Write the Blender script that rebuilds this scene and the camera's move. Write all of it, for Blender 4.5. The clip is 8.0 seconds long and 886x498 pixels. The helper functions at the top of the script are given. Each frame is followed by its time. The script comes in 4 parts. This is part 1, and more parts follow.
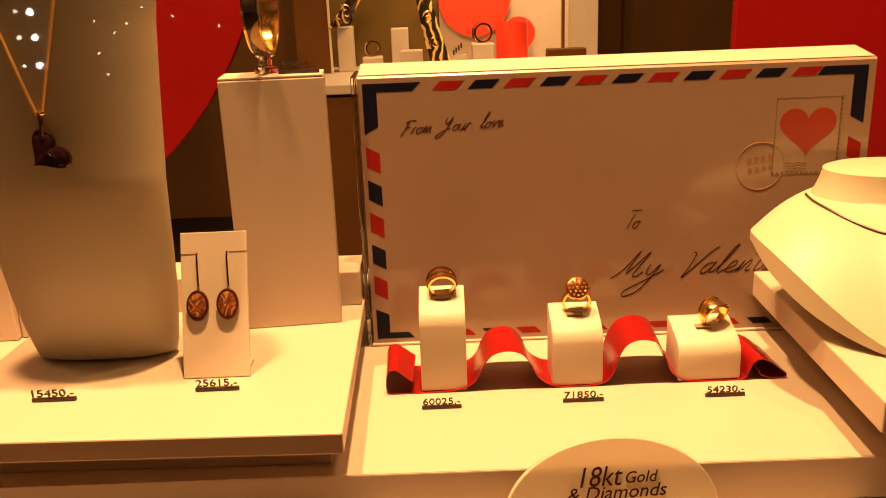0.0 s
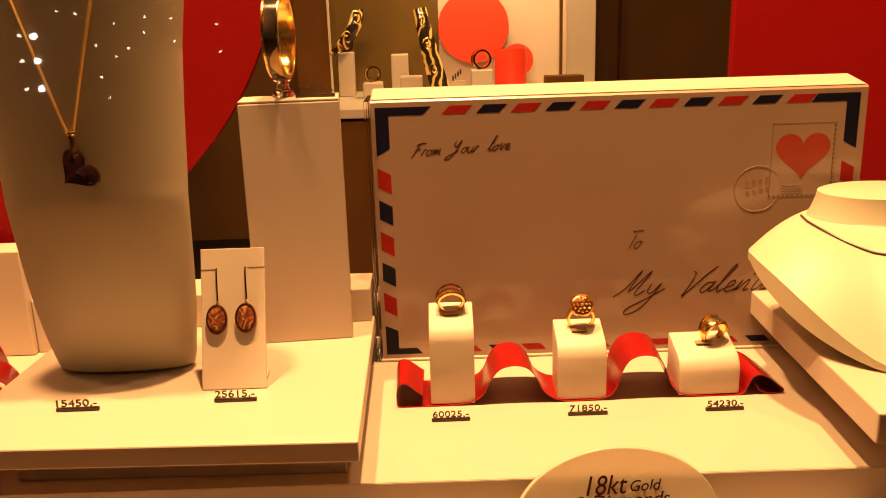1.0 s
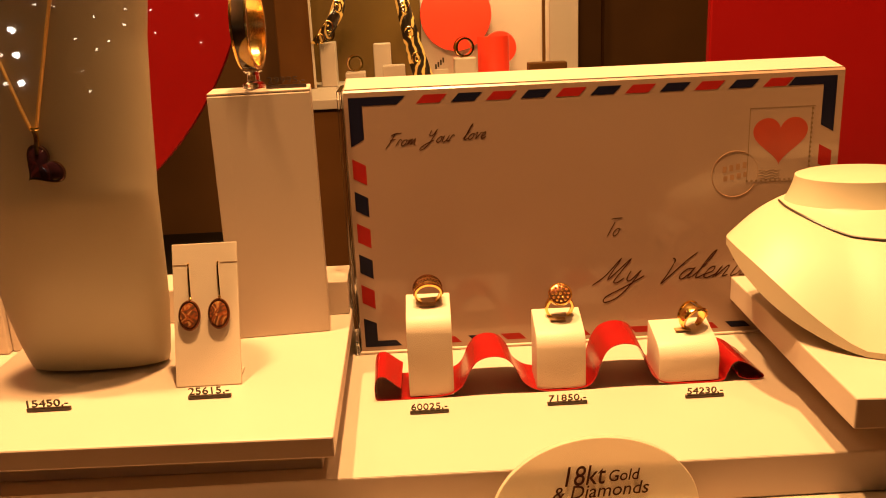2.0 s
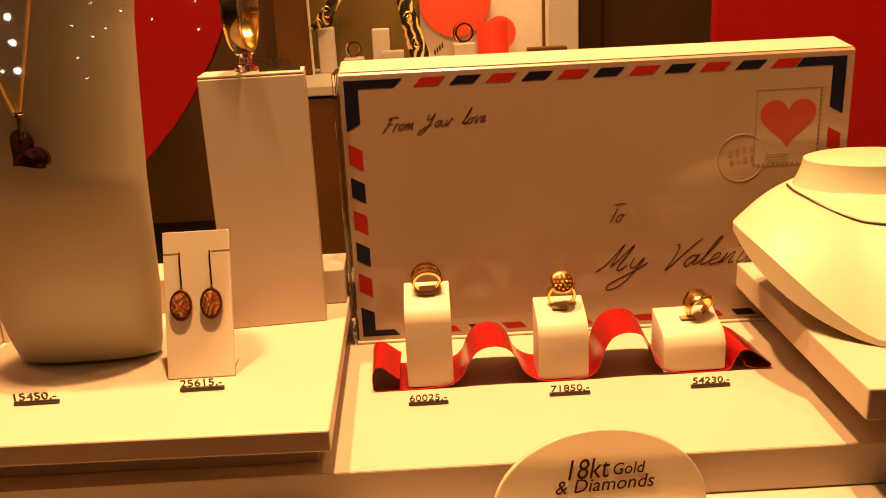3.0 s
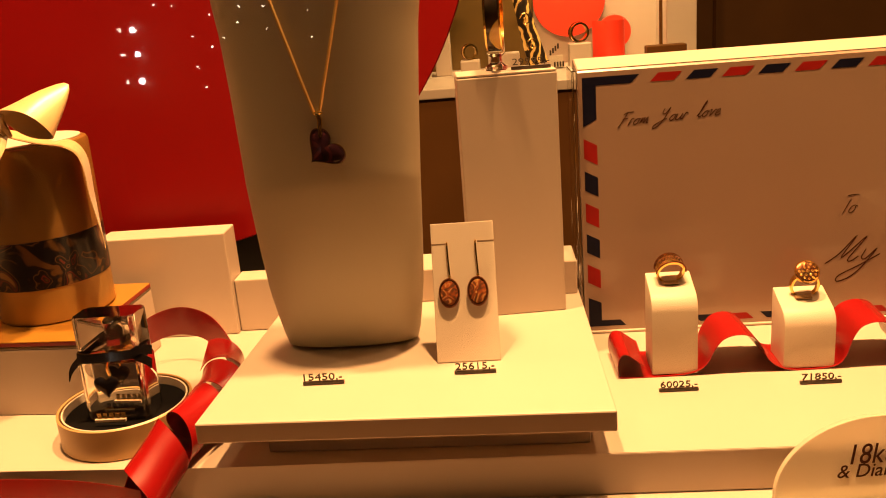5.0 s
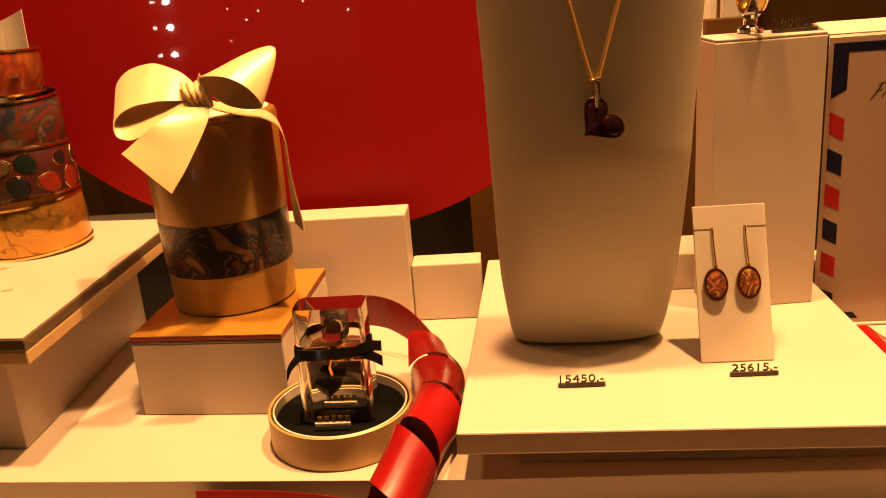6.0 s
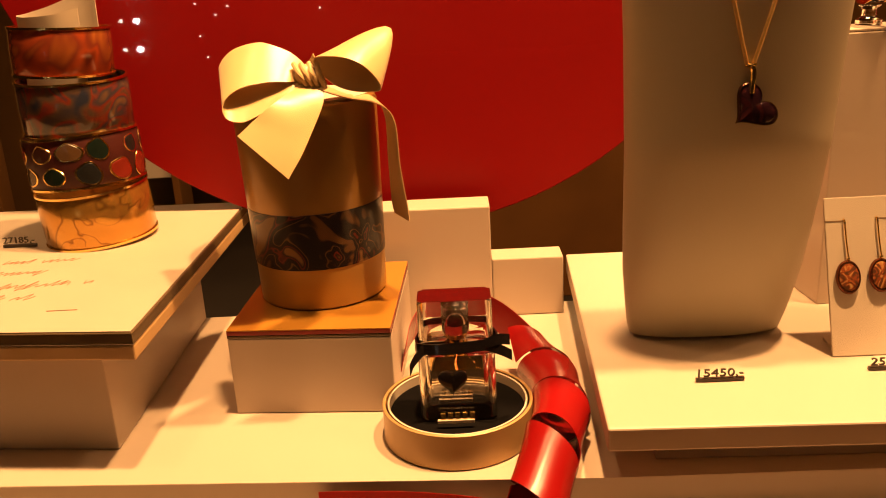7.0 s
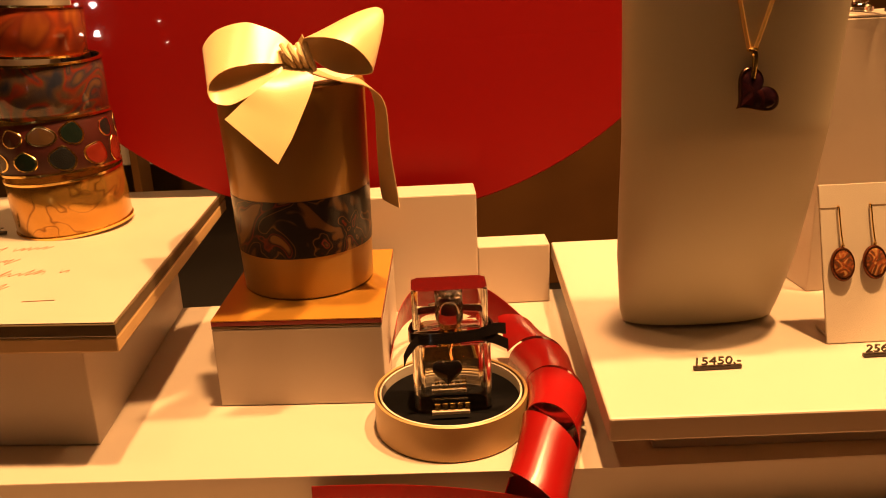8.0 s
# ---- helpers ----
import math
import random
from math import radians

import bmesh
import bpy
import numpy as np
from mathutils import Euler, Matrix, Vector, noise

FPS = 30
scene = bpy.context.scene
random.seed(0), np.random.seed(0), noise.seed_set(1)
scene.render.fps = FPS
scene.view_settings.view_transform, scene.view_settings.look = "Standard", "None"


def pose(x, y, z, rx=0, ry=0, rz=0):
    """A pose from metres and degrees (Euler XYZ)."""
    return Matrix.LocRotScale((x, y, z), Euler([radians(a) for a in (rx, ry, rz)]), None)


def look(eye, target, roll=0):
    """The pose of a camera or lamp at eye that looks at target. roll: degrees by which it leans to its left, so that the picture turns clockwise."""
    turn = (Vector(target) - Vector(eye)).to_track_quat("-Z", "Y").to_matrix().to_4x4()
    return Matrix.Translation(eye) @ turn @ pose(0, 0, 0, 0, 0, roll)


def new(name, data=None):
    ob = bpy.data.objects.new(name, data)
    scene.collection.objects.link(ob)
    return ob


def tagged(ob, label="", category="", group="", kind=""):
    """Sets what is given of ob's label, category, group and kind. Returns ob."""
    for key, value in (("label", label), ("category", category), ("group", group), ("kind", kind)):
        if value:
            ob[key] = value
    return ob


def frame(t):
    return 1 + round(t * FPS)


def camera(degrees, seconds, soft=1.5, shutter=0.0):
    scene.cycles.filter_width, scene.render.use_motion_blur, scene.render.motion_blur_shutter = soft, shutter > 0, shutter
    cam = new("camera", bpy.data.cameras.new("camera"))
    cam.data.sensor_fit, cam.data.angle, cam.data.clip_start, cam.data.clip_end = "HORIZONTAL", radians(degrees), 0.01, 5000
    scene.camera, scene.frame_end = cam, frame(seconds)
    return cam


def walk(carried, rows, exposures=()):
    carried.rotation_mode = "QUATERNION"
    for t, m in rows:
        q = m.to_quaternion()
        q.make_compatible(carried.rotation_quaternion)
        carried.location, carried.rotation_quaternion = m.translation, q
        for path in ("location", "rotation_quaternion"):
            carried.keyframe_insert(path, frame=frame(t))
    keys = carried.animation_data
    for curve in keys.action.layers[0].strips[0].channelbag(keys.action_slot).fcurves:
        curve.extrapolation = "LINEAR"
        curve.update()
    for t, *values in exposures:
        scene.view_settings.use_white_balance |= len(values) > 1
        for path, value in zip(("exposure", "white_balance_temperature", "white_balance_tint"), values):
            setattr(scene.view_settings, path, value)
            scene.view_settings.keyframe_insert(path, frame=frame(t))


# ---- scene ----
cam = camera(54.4, 8.0, 1.0)
PATH = [
    (0, (0.033, -0.025, 0.297), (0.049, 1.885, -0.296), -2.2),
    (0.5, (0.025, -0.04, 0.296), (0.041, 1.885, -0.245), -1.8),
    (1, (0.022, -0.049, 0.299), (0.05, 1.877, -0.239), -1.8),
    (1.5, (0.028, -0.048, 0.299), (0.074, 1.875, -0.25), -2.3),
    (3, (0.033, -0.025, 0.293), (0.085, 1.884, -0.299), -2.8),
    (3.5, (0.021, -0.022, 0.291), (0.045, 1.884, -0.315), -3.6),
    (4, (0.021, -0.074, 0.295), (0.016, 1.83, -0.316), -4.7),
    (4.5, (-0.01, -0.079, 0.297), (-0.053, 1.829, -0.302), -4.2),
    (5, (-0.09, -0.051, 0.299), (-0.233, 1.86, -0.275), -4.7),
    (5.2, (-0.121, -0.042, 0.296), (-0.293, 1.862, -0.292), -4.9),
    (6.3, (-0.308, 0.018, 0.297), (-0.461, 1.912, -0.328), -4.4),
    (6.5, (-0.335, 0.019, 0.295), (-0.465, 1.914, -0.331), -4.7),
    (7, (-0.373, 0.021, 0.29), (-0.415, 1.92, -0.335), -3.1),
    (7.5, (-0.391, 0.028, 0.288), (-0.4, 1.916, -0.371), -2.6),
    (8, (-0.394, 0.033, 0.286), (-0.345, 1.922, -0.367), -2.3),
]
walk(cam, [(t, look(eye, target, roll)) for t, eye, target, roll in PATH])

# ---- world and light ----
WARM = (1.0, 0.515, 0.19)
world = bpy.data.worlds.new("night")
scene.world = world
world.use_nodes = True
world.node_tree.nodes["Background"].inputs[0].default_value = (0.5, 0.28, 0.09, 1)
world.node_tree.nodes["Background"].inputs[1].default_value = 0.035
scene.view_settings.exposure = 0.0


def area_lamp(name, place, target, size, watts, color=WARM):
    data = bpy.data.lights.new(name, "AREA")
    data.shape, data.size, data.energy, data.color = "DISK", size, watts, color
    ob = new(name, data)
    ob.matrix_world = look(place, target)
    return ob


# spotlights recessed in the soffit of the window display
SPOTS = [(-0.85, 0.50, 6.0), (-0.31, 0.50, 56.0), (0.10, 0.50, 66.0), (0.52, 0.50, 9.0)]
for sx, sy, watts in SPOTS:
    area_lamp("soffit_lamp", (sx, sy, 1.645), (sx, sy + 0.05, 0), 0.07, watts)
# the lit inside of the glass cabinet across the shop
area_lamp("cabinet_lamp", (0.30, 3.30, 0.95), (0.30, 3.50, 0), 0.3, 20.0, (1.0, 0.66, 0.27))
# unseen lamps added to brighten the far walls and cabinets of the shop
area_lamp("shop_fill", (0.9, 2.3, 1.9), (0.9, 3.2, -0.9), 0.6, 11.0)
area_lamp("shop_fill", (-1.7, 2.0, 1.9), (-1.8, 3.3, -0.3), 0.6, 38.0)


# ---- materials ----
def shade(name, color, rough=0.5, metal=0.0, vary=0.08, scale=30.0, bump=0.0, bump_scale=300.0, coat=0.0, sheen=0.0, spec=0.5, aniso=0.0):
    m = bpy.data.materials.new(name)
    m.use_nodes = True
    nt = m.node_tree
    b = nt.nodes["Principled BSDF"]
    b.inputs["Roughness"].default_value = rough
    b.inputs["Metallic"].default_value = metal
    b.inputs["Coat Weight"].default_value = coat
    b.inputs["Coat Roughness"].default_value = 0.06
    b.inputs["Sheen Weight"].default_value = sheen
    b.inputs["Specular IOR Level"].default_value = spec
    b.inputs["Anisotropic"].default_value = aniso
    tc = nt.nodes.new("ShaderNodeTexCoord")
    n1 = nt.nodes.new("ShaderNodeTexNoise")
    n1.inputs["Scale"].default_value, n1.inputs["Detail"].default_value = scale, 6.0
    nt.links.new(tc.outputs["Object"], n1.inputs["Vector"])
    mix = nt.nodes.new("ShaderNodeMix")
    mix.data_type = "RGBA"
    mix.inputs["A"].default_value = (*[c * (1 - vary) for c in color], 1)
    mix.inputs["B"].default_value = (*[min(1, c * (1 + vary)) for c in color], 1)
    nt.links.new(n1.outputs["Fac"], mix.inputs["Factor"])
    nt.links.new(mix.outputs["Result"], b.inputs["Base Color"])
    if bump:
        n2 = nt.nodes.new("ShaderNodeTexNoise")
        n2.inputs["Scale"].default_value, n2.inputs["Detail"].default_value = bump_scale, 3.0
        nt.links.new(tc.outputs["Object"], n2.inputs["Vector"])
        bp = nt.nodes.new("ShaderNodeBump")
        bp.inputs["Strength"].default_value, bp.inputs["Distance"].default_value = bump, 0.001
        nt.links.new(n2.outputs["Fac"], bp.inputs["Height"])
        nt.links.new(bp.outputs["Normal"], b.inputs["Normal"])
    return m


def enamel(name, stops, scale, distort, kind="wave", rough=0.12, metal=0.0):
    """Fired enamel: swirls or cells of several colours under a clear glaze."""
    m = shade(name, (0.3, 0.2, 0.1), rough, metal, coat=0.25, spec=0.35)
    nt = m.node_tree
    b = nt.nodes["Principled BSDF"]
    tc = nt.nodes.new("ShaderNodeTexCoord")
    if kind == "wave":
        t = nt.nodes.new("ShaderNodeTexWave")
        t.inputs["Scale"].default_value, t.inputs["Distortion"].default_value, t.inputs["Detail"].default_value = scale, distort, 2.5
        out = t.outputs["Fac"]
    else:
        t = nt.nodes.new("ShaderNodeTexNoise")
        t.inputs["Scale"].default_value, t.inputs["Distortion"].default_value, t.inputs["Detail"].default_value = scale, distort, 1.3
        out = t.outputs["Fac"]
    nt.links.new(tc.outputs["Object"], t.inputs["Vector"])
    r = nt.nodes.new("ShaderNodeValToRGB")
    while len(r.color_ramp.elements) < len(stops):
        r.color_ramp.elements.new(0.5)
    for e, (p, c) in zip(r.color_ramp.elements, stops):
        e.position, e.color = p, (*c, 1)
    nt.links.new(out, r.inputs["Fac"])
    nt.links.new(r.outputs["Color"], b.inputs["Base Color"])
    return m


def clear(name, color=(1, 1, 1), ior=1.49, rough=0.0):
    m = bpy.data.materials.new(name)
    m.use_nodes = True
    b = m.node_tree.nodes["Principled BSDF"]
    b.inputs["Base Color"].default_value = (*color, 1)
    b.inputs["Transmission Weight"].default_value = 1.0
    b.inputs["Roughness"].default_value = rough
    b.inputs["IOR"].default_value = ior
    return m


def pane_glass(name, tint=(1, 1, 1)):
    """A thin sheet of glass: straight through, with the gloss of its surface."""
    m = bpy.data.materials.new(name)
    m.use_nodes = True
    nt = m.node_tree
    nt.nodes.remove(nt.nodes["Principled BSDF"])
    tr, gl, mx = nt.nodes.new("ShaderNodeBsdfTransparent"), nt.nodes.new("ShaderNodeBsdfGlossy"), nt.nodes.new("ShaderNodeMixShader")
    tr.inputs["Color"].default_value = (*tint, 1)
    gl.inputs["Roughness"].default_value = 0.0
    mx.inputs[0].default_value = 0.035
    nt.links.new(tr.outputs[0], mx.inputs[1])
    nt.links.new(gl.outputs[0], mx.inputs[2])
    nt.links.new(mx.outputs[0], nt.nodes["Material Output"].inputs["Surface"])
    return m


def glow(name, color, strength):
    m = bpy.data.materials.new(name)
    m.use_nodes = True
    b = m.node_tree.nodes["Principled BSDF"]
    b.inputs["Base Color"].default_value = (*color, 1)
    b.inputs["Emission Color"].default_value = (*color, 1)
    b.inputs["Emission Strength"].default_value = strength
    return m


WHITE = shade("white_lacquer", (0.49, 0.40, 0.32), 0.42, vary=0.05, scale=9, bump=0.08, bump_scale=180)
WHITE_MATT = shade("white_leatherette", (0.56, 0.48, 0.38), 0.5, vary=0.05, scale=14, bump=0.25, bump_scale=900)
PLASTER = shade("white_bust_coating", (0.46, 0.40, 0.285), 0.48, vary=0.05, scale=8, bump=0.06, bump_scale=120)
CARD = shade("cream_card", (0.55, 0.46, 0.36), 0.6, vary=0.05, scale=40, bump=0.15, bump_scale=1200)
# envelope white, darkened so the colour carries the shade of its front
PAPER_SHADED = shade("envelope_face_shaded", (0.29, 0.195, 0.14), 0.32, vary=0.08, scale=12, coat=0.55)
NAVY = shade("navy_print", (0.007, 0.007, 0.020), 0.4, vary=0.2, scale=60, spec=0.12)
REDPRINT = shade("red_print", (0.27, 0.011, 0.008), 0.45, vary=0.2, scale=60, spec=0.15)
HEARTRED = shade("heart_print", (0.30, 0.030, 0.009), 0.4, vary=0.25, scale=45)
INK = shade("ink", (0.045, 0.016, 0.010), 0.9, vary=0.2, spec=0.02)
FADED_INK = shade("faded_ink", (0.27, 0.155, 0.09), 0.9, vary=0.3, scale=90, spec=0.02)
GREYINK = shade("grey_ink", (0.20, 0.13, 0.08), 0.9, vary=0.2, spec=0.02)
GOLD = shade("polished_gold", (0.95, 0.62, 0.20), 0.16, 1.0, vary=0.08, scale=200, bump=0.15, bump_scale=500)
GOLD_SATIN = shade("satin_gold", (0.85, 0.55, 0.20), 0.42, 0.75, vary=0.15, scale=400, bump=0.4, bump_scale=900)
SATIN_RED = shade("red_satin", (0.23, 0.004, 0.004), 0.26, vary=0.2, scale=45, bump=0.03, bump_scale=1500, spec=0.5)
SATIN_CREAM = shade("cream_satin", (0.58, 0.40, 0.19), 0.30, vary=0.14, scale=45, bump=0.05, bump_scale=1500, sheen=0.2)
KRAFT_GOLD = shade("gold_card", (0.46, 0.285, 0.115), 0.40, 0.10, vary=0.12, scale=50, bump=0.1, bump_scale=900)
WRAP = shade("bronze_satin_wrap", (0.30, 0.158, 0.036), 0.34, 0.45, vary=0.22, scale=25, bump=0.08, bump_scale=700, coat=0.3)
WRAP_GOLD = shade("gold_wrap_band", (0.42, 0.245, 0.062), 0.35, 0.3, vary=0.12, scale=40)
GOLD_PAPER = shade("orange_gold_paper", (0.50, 0.235, 0.035), 0.16, 0.35, vary=0.15, scale=40)
BLACK = shade("black_velvet", (0.004, 0.0035, 0.0035), 0.95, vary=0.3, scale=80, spec=0.05)
BLACK_GLOSS = shade("black_gloss", (0.008, 0.006, 0.006), 0.15, vary=0.2)
BAR = shade("dark_tag_strip", (0.035, 0.02, 0.012), 0.4, vary=0.3, scale=200)
RED_DISC = shade("red_lacquer_board", (0.21, 0.002, 0.002), 0.45, vary=0.14, scale=5, bump=0.05, spec=0.2)
WOODP = shade("brown_wood", (0.30, 0.18, 0.07), 0.5, vary=0.25, scale=6)
BROWN = shade("dark_brown_panel", (0.16, 0.075, 0.022), 0.5, vary=0.3, scale=3, spec=0.15)
DARK = shade("dark_void_board", (0.11, 0.046, 0.012), 0.6, vary=0.35, scale=4, spec=0.06)
STREET = shade("street_wall", (0.05, 0.035, 0.02), 0.8, vary=0.3, scale=2)
DARK_FLOOR = shade("dark_floor", (0.016, 0.010, 0.006), 0.6, vary=0.3, scale=3)
ACRYLIC = clear("acrylic", (1.0, 0.97, 0.92))
FROST = shade("acrylic_sheet_edge", (0.17, 0.115, 0.06), 0.10, vary=0.3, scale=20, coat=0.6)
FROST.node_tree.nodes["Principled BSDF"].inputs["Transmission Weight"].default_value = 0.35
GLASS = clear("perfume_glass", (1.0, 0.98, 0.94), 1.5)
PANE = pane_glass("window_glass")
SWIRL_GOLD = enamel("gold_enamel", [(0.3, (0.50, 0.25, 0.045)), (0.55, (0.56, 0.29, 0.06)), (0.575, (0.22, 0.09, 0.016)), (0.60, (0.56, 0.30, 0.06))], 26, 2.0, "noise", metal=0.8, rough=0.20)
SWIRL_BLUE = enamel("blue_red_enamel", [(0.30, (0.018, 0.020, 0.034)), (0.44, (0.06, 0.035, 0.022)), (0.52, (0.13, 0.018, 0.008)), (0.60, (0.030, 0.026, 0.032)), (0.72, (0.16, 0.07, 0.02))], 24, 2.4, "noise")
SWIRL_ORANGE = enamel("orange_enamel", [(0.25, (0.06, 0.010, 0.005)), (0.42, (0.22, 0.034, 0.008)), (0.55, (0.12, 0.022, 0.010)), (0.75, (0.26, 0.08, 0.014))], 22, 1.8, "noise")
AMBER = enamel("amber_enamel", [(0.0, (0.03, 0.015, 0.01)), (0.42, (0.10, 0.04, 0.02)), (0.55, (0.30, 0.07, 0.02)), (0.70, (0.46, 0.30, 0.10))], 110, 3, "noise")
PRINT_DARK = enamel("printed_band", [(0.33, (0.10, 0.045, 0.012)), (0.37, (0.006, 0.005, 0.006)), (0.47, (0.008, 0.006, 0.007)), (0.485, (0.15, 0.07, 0.018)), (0.50, (0.006, 0.005, 0.005)), (0.565, (0.008, 0.006, 0.006)), (0.585, (0.14, 0.018, 0.006)), (0.61, (0.008, 0.006, 0.006)), (0.66, (0.20, 0.10, 0.03))], 22, 2.2, "noise", rough=0.33)
PRINT_DARK.node_tree.nodes["Principled BSDF"].inputs["Coat Weight"].default_value = 0.2
PRINT_DARK.node_tree.nodes["Principled BSDF"].inputs["Specular IOR Level"].default_value = 0.25
BRONZE = shade("bronze_gold_panel", (0.15, 0.085, 0.02), 0.3, 0.3, vary=0.3, scale=5)
NAVY_PANEL = shade("navy_panel_blue", (0.012, 0.02, 0.09), 0.8, vary=0.3, scale=12)
SCARF = enamel("black_gold_scarf", [(0.0, (0.02, 0.015, 0.01)), (0.70, (0.05, 0.03, 0.02)), (0.78, (0.6, 0.4, 0.1)), (1.0, (0.7, 0.45, 0.15))], 9, 12)
BALLOON = shade("red_balloon", (0.85, 0.05, 0.02), 0.35, vary=0.08)


# ---- builders ----
def thing(name, label, category, place=(0, 0, 0), group="", kind=""):
    ob = new(name)
    ob.location = place
    ob.empty_display_size = 0.02
    return tagged(ob, label, category, group, kind)


def part(name, bm, material, parent=None, label="", smooth=False):
    bmesh.ops.recalc_face_normals(bm, faces=bm.faces)
    me = bpy.data.meshes.new(name)
    bm.to_mesh(me)
    bm.free()
    me.materials.append(material)
    if smooth:
        me.polygons.foreach_set("use_smooth", [True] * len(me.polygons))
        me.set_sharp_from_angle(angle=radians(40))
    ob = new(name, me)
    if parent:
        ob.parent = parent
        ob.matrix_parent_inverse = Matrix.Identity(4) if parent.parent else Matrix.Translation(parent.location).inverted()
    return tagged(ob, label)


def prism(poly, z0, z1, bevel=0.001, seg=2):
    bm = bmesh.new()
    lo = [bm.verts.new((x, y, z0)) for x, y in poly]
    hi = [bm.verts.new((x, y, z1)) for x, y in poly]
    n = len(poly)
    bm.faces.new(lo[::-1])
    bm.faces.new(hi)
    for i in range(n):
        bm.faces.new((lo[i], lo[(i + 1) % n], hi[(i + 1) % n], hi[i]))
    if bevel:
        bmesh.ops.bevel(bm, geom=bm.edges[:], offset=bevel, segments=seg, affect="EDGES", profile=0.5)
    return bm


def block(x0, x1, y0, y1, z0, z1, bevel=0.001):
    return prism([(x0, y0), (x1, y0), (x1, y1), (x0, y1)], z0, z1, bevel)


def outline(pts, depth, bevel=0.0):
    """A flat shape of (x, z) points, standing in the xz plane with its front at y = 0 and that much depth behind."""
    bm = bmesh.new()
    f = [bm.verts.new((x, 0, z)) for x, z in pts]
    b = [bm.verts.new((x, depth, z)) for x, z in pts]
    n = len(pts)
    bm.faces.new(f)
    bm.faces.new(b[::-1])
    for i in range(n):
        bm.faces.new((f[i], b[i], b[(i + 1) % n], f[(i + 1) % n]))
    if bevel:
        bmesh.ops.recalc_face_normals(bm, faces=bm.faces)
        bmesh.ops.bevel(bm, geom=bm.edges[:], offset=bevel, segments=2, affect="EDGES", profile=0.5)
    return bm


def moved(bm, m):
    bm.transform(m)
    return bm


def loft(rings):
    """Skin over closed rings of points, capped at both ends."""
    bm = bmesh.new()
    rows = [[bm.verts.new(p) for p in ring] for ring in rings]
    n = len(rows[0])
    for a, b in zip(rows, rows[1:]):
        for i in range(n):
            bm.faces.new((a[i], a[(i + 1) % n], b[(i + 1) % n], b[i]))
    bm.faces.new(rows[0][::-1])
    bm.faces.new(rows[-1])
    return bm


def lathe(profile, seg=64):
    """A closed ring-shaped or solid body from (radius, z) points turned round z."""
    bm = bmesh.new()
    rows = []
    for r, z in profile:
        rows.append([bm.verts.new((r * math.cos(2 * math.pi * i / seg), r * math.sin(2 * math.pi * i / seg), z)) for i in range(seg)])
    for a, b in zip(rows, rows[1:] + rows[:1]):
        for i in range(seg):
            bm.faces.new((a[i], a[(i + 1) % seg], b[(i + 1) % seg], b[i]))
    bmesh.ops.remove_doubles(bm, verts=bm.verts, dist=1e-6)
    return bm


def smooth_path(pts, steps=10):
    pts = [Vector(p) for p in pts]
    out = []
    for i in range(len(pts) - 1):
        p0, p1, p2, p3 = pts[max(i - 1, 0)], pts[i], pts[i + 1], pts[min(i + 2, len(pts) - 1)]
        for k in range(steps):
            t = k / steps
            out.append(0.5 * ((2 * p1) + (p2 - p0) * t + (2 * p0 - 5 * p1 + 4 * p2 - p3) * t * t + (3 * p1 - p0 - 3 * p2 + p3) * t * t * t))
    out.append(pts[-1])
    return out


def tube(pts, r, seg=8, steps=8, taper=None):
    path = smooth_path(pts, steps)
    rings = []
    for i, p in enumerate(path):
        d = (path[min(i + 1, len(path) - 1)] - path[max(i - 1, 0)]).normalized()
        a = d.cross(Vector((0.3, 0.2, 1) if abs(d.z) < 0.9 else (1, 0.2, 0))).normalized()
        b = d.cross(a)
        k = r * (taper[int(i / len(path) * len(taper))] if taper else 1)
        rings.append([p + k * (a * math.cos(2 * math.pi * j / seg) + b * math.sin(2 * math.pi * j / seg)) for j in range(seg)])
    return loft(rings)


def band(path, sides, thick=0.0005, cross=6, cup=0.0):
    """A ribbon along path; sides are its half-width vectors, cup bows it across."""
    bm = bmesh.new()
    n = len(path)
    grid = []
    for i in range(n):
        d = (path[min(i + 1, n - 1)] - path[max(i - 1, 0)]).normalized()
        nor = d.cross(sides[i]).normalized()
        top, low = [], []
        for j in range(cross + 1):
            u = 2 * j / cross - 1
            p = path[i] + sides[i] * u + nor * cup * (1 - u * u)
            top.append(bm.verts.new(p + nor * thick / 2))
            low.append(bm.verts.new(p - nor * thick / 2))
        grid.append(top + low[::-1])
    w = len(grid[0])
    for a, b in zip(grid, grid[1:]):
        for j in range(w):
            bm.faces.new((a[j], a[(j + 1) % w], b[(j + 1) % w], b[j]))
    bm.faces.new(grid[0][::-1])
    bm.faces.new(grid[-1])
    return bm


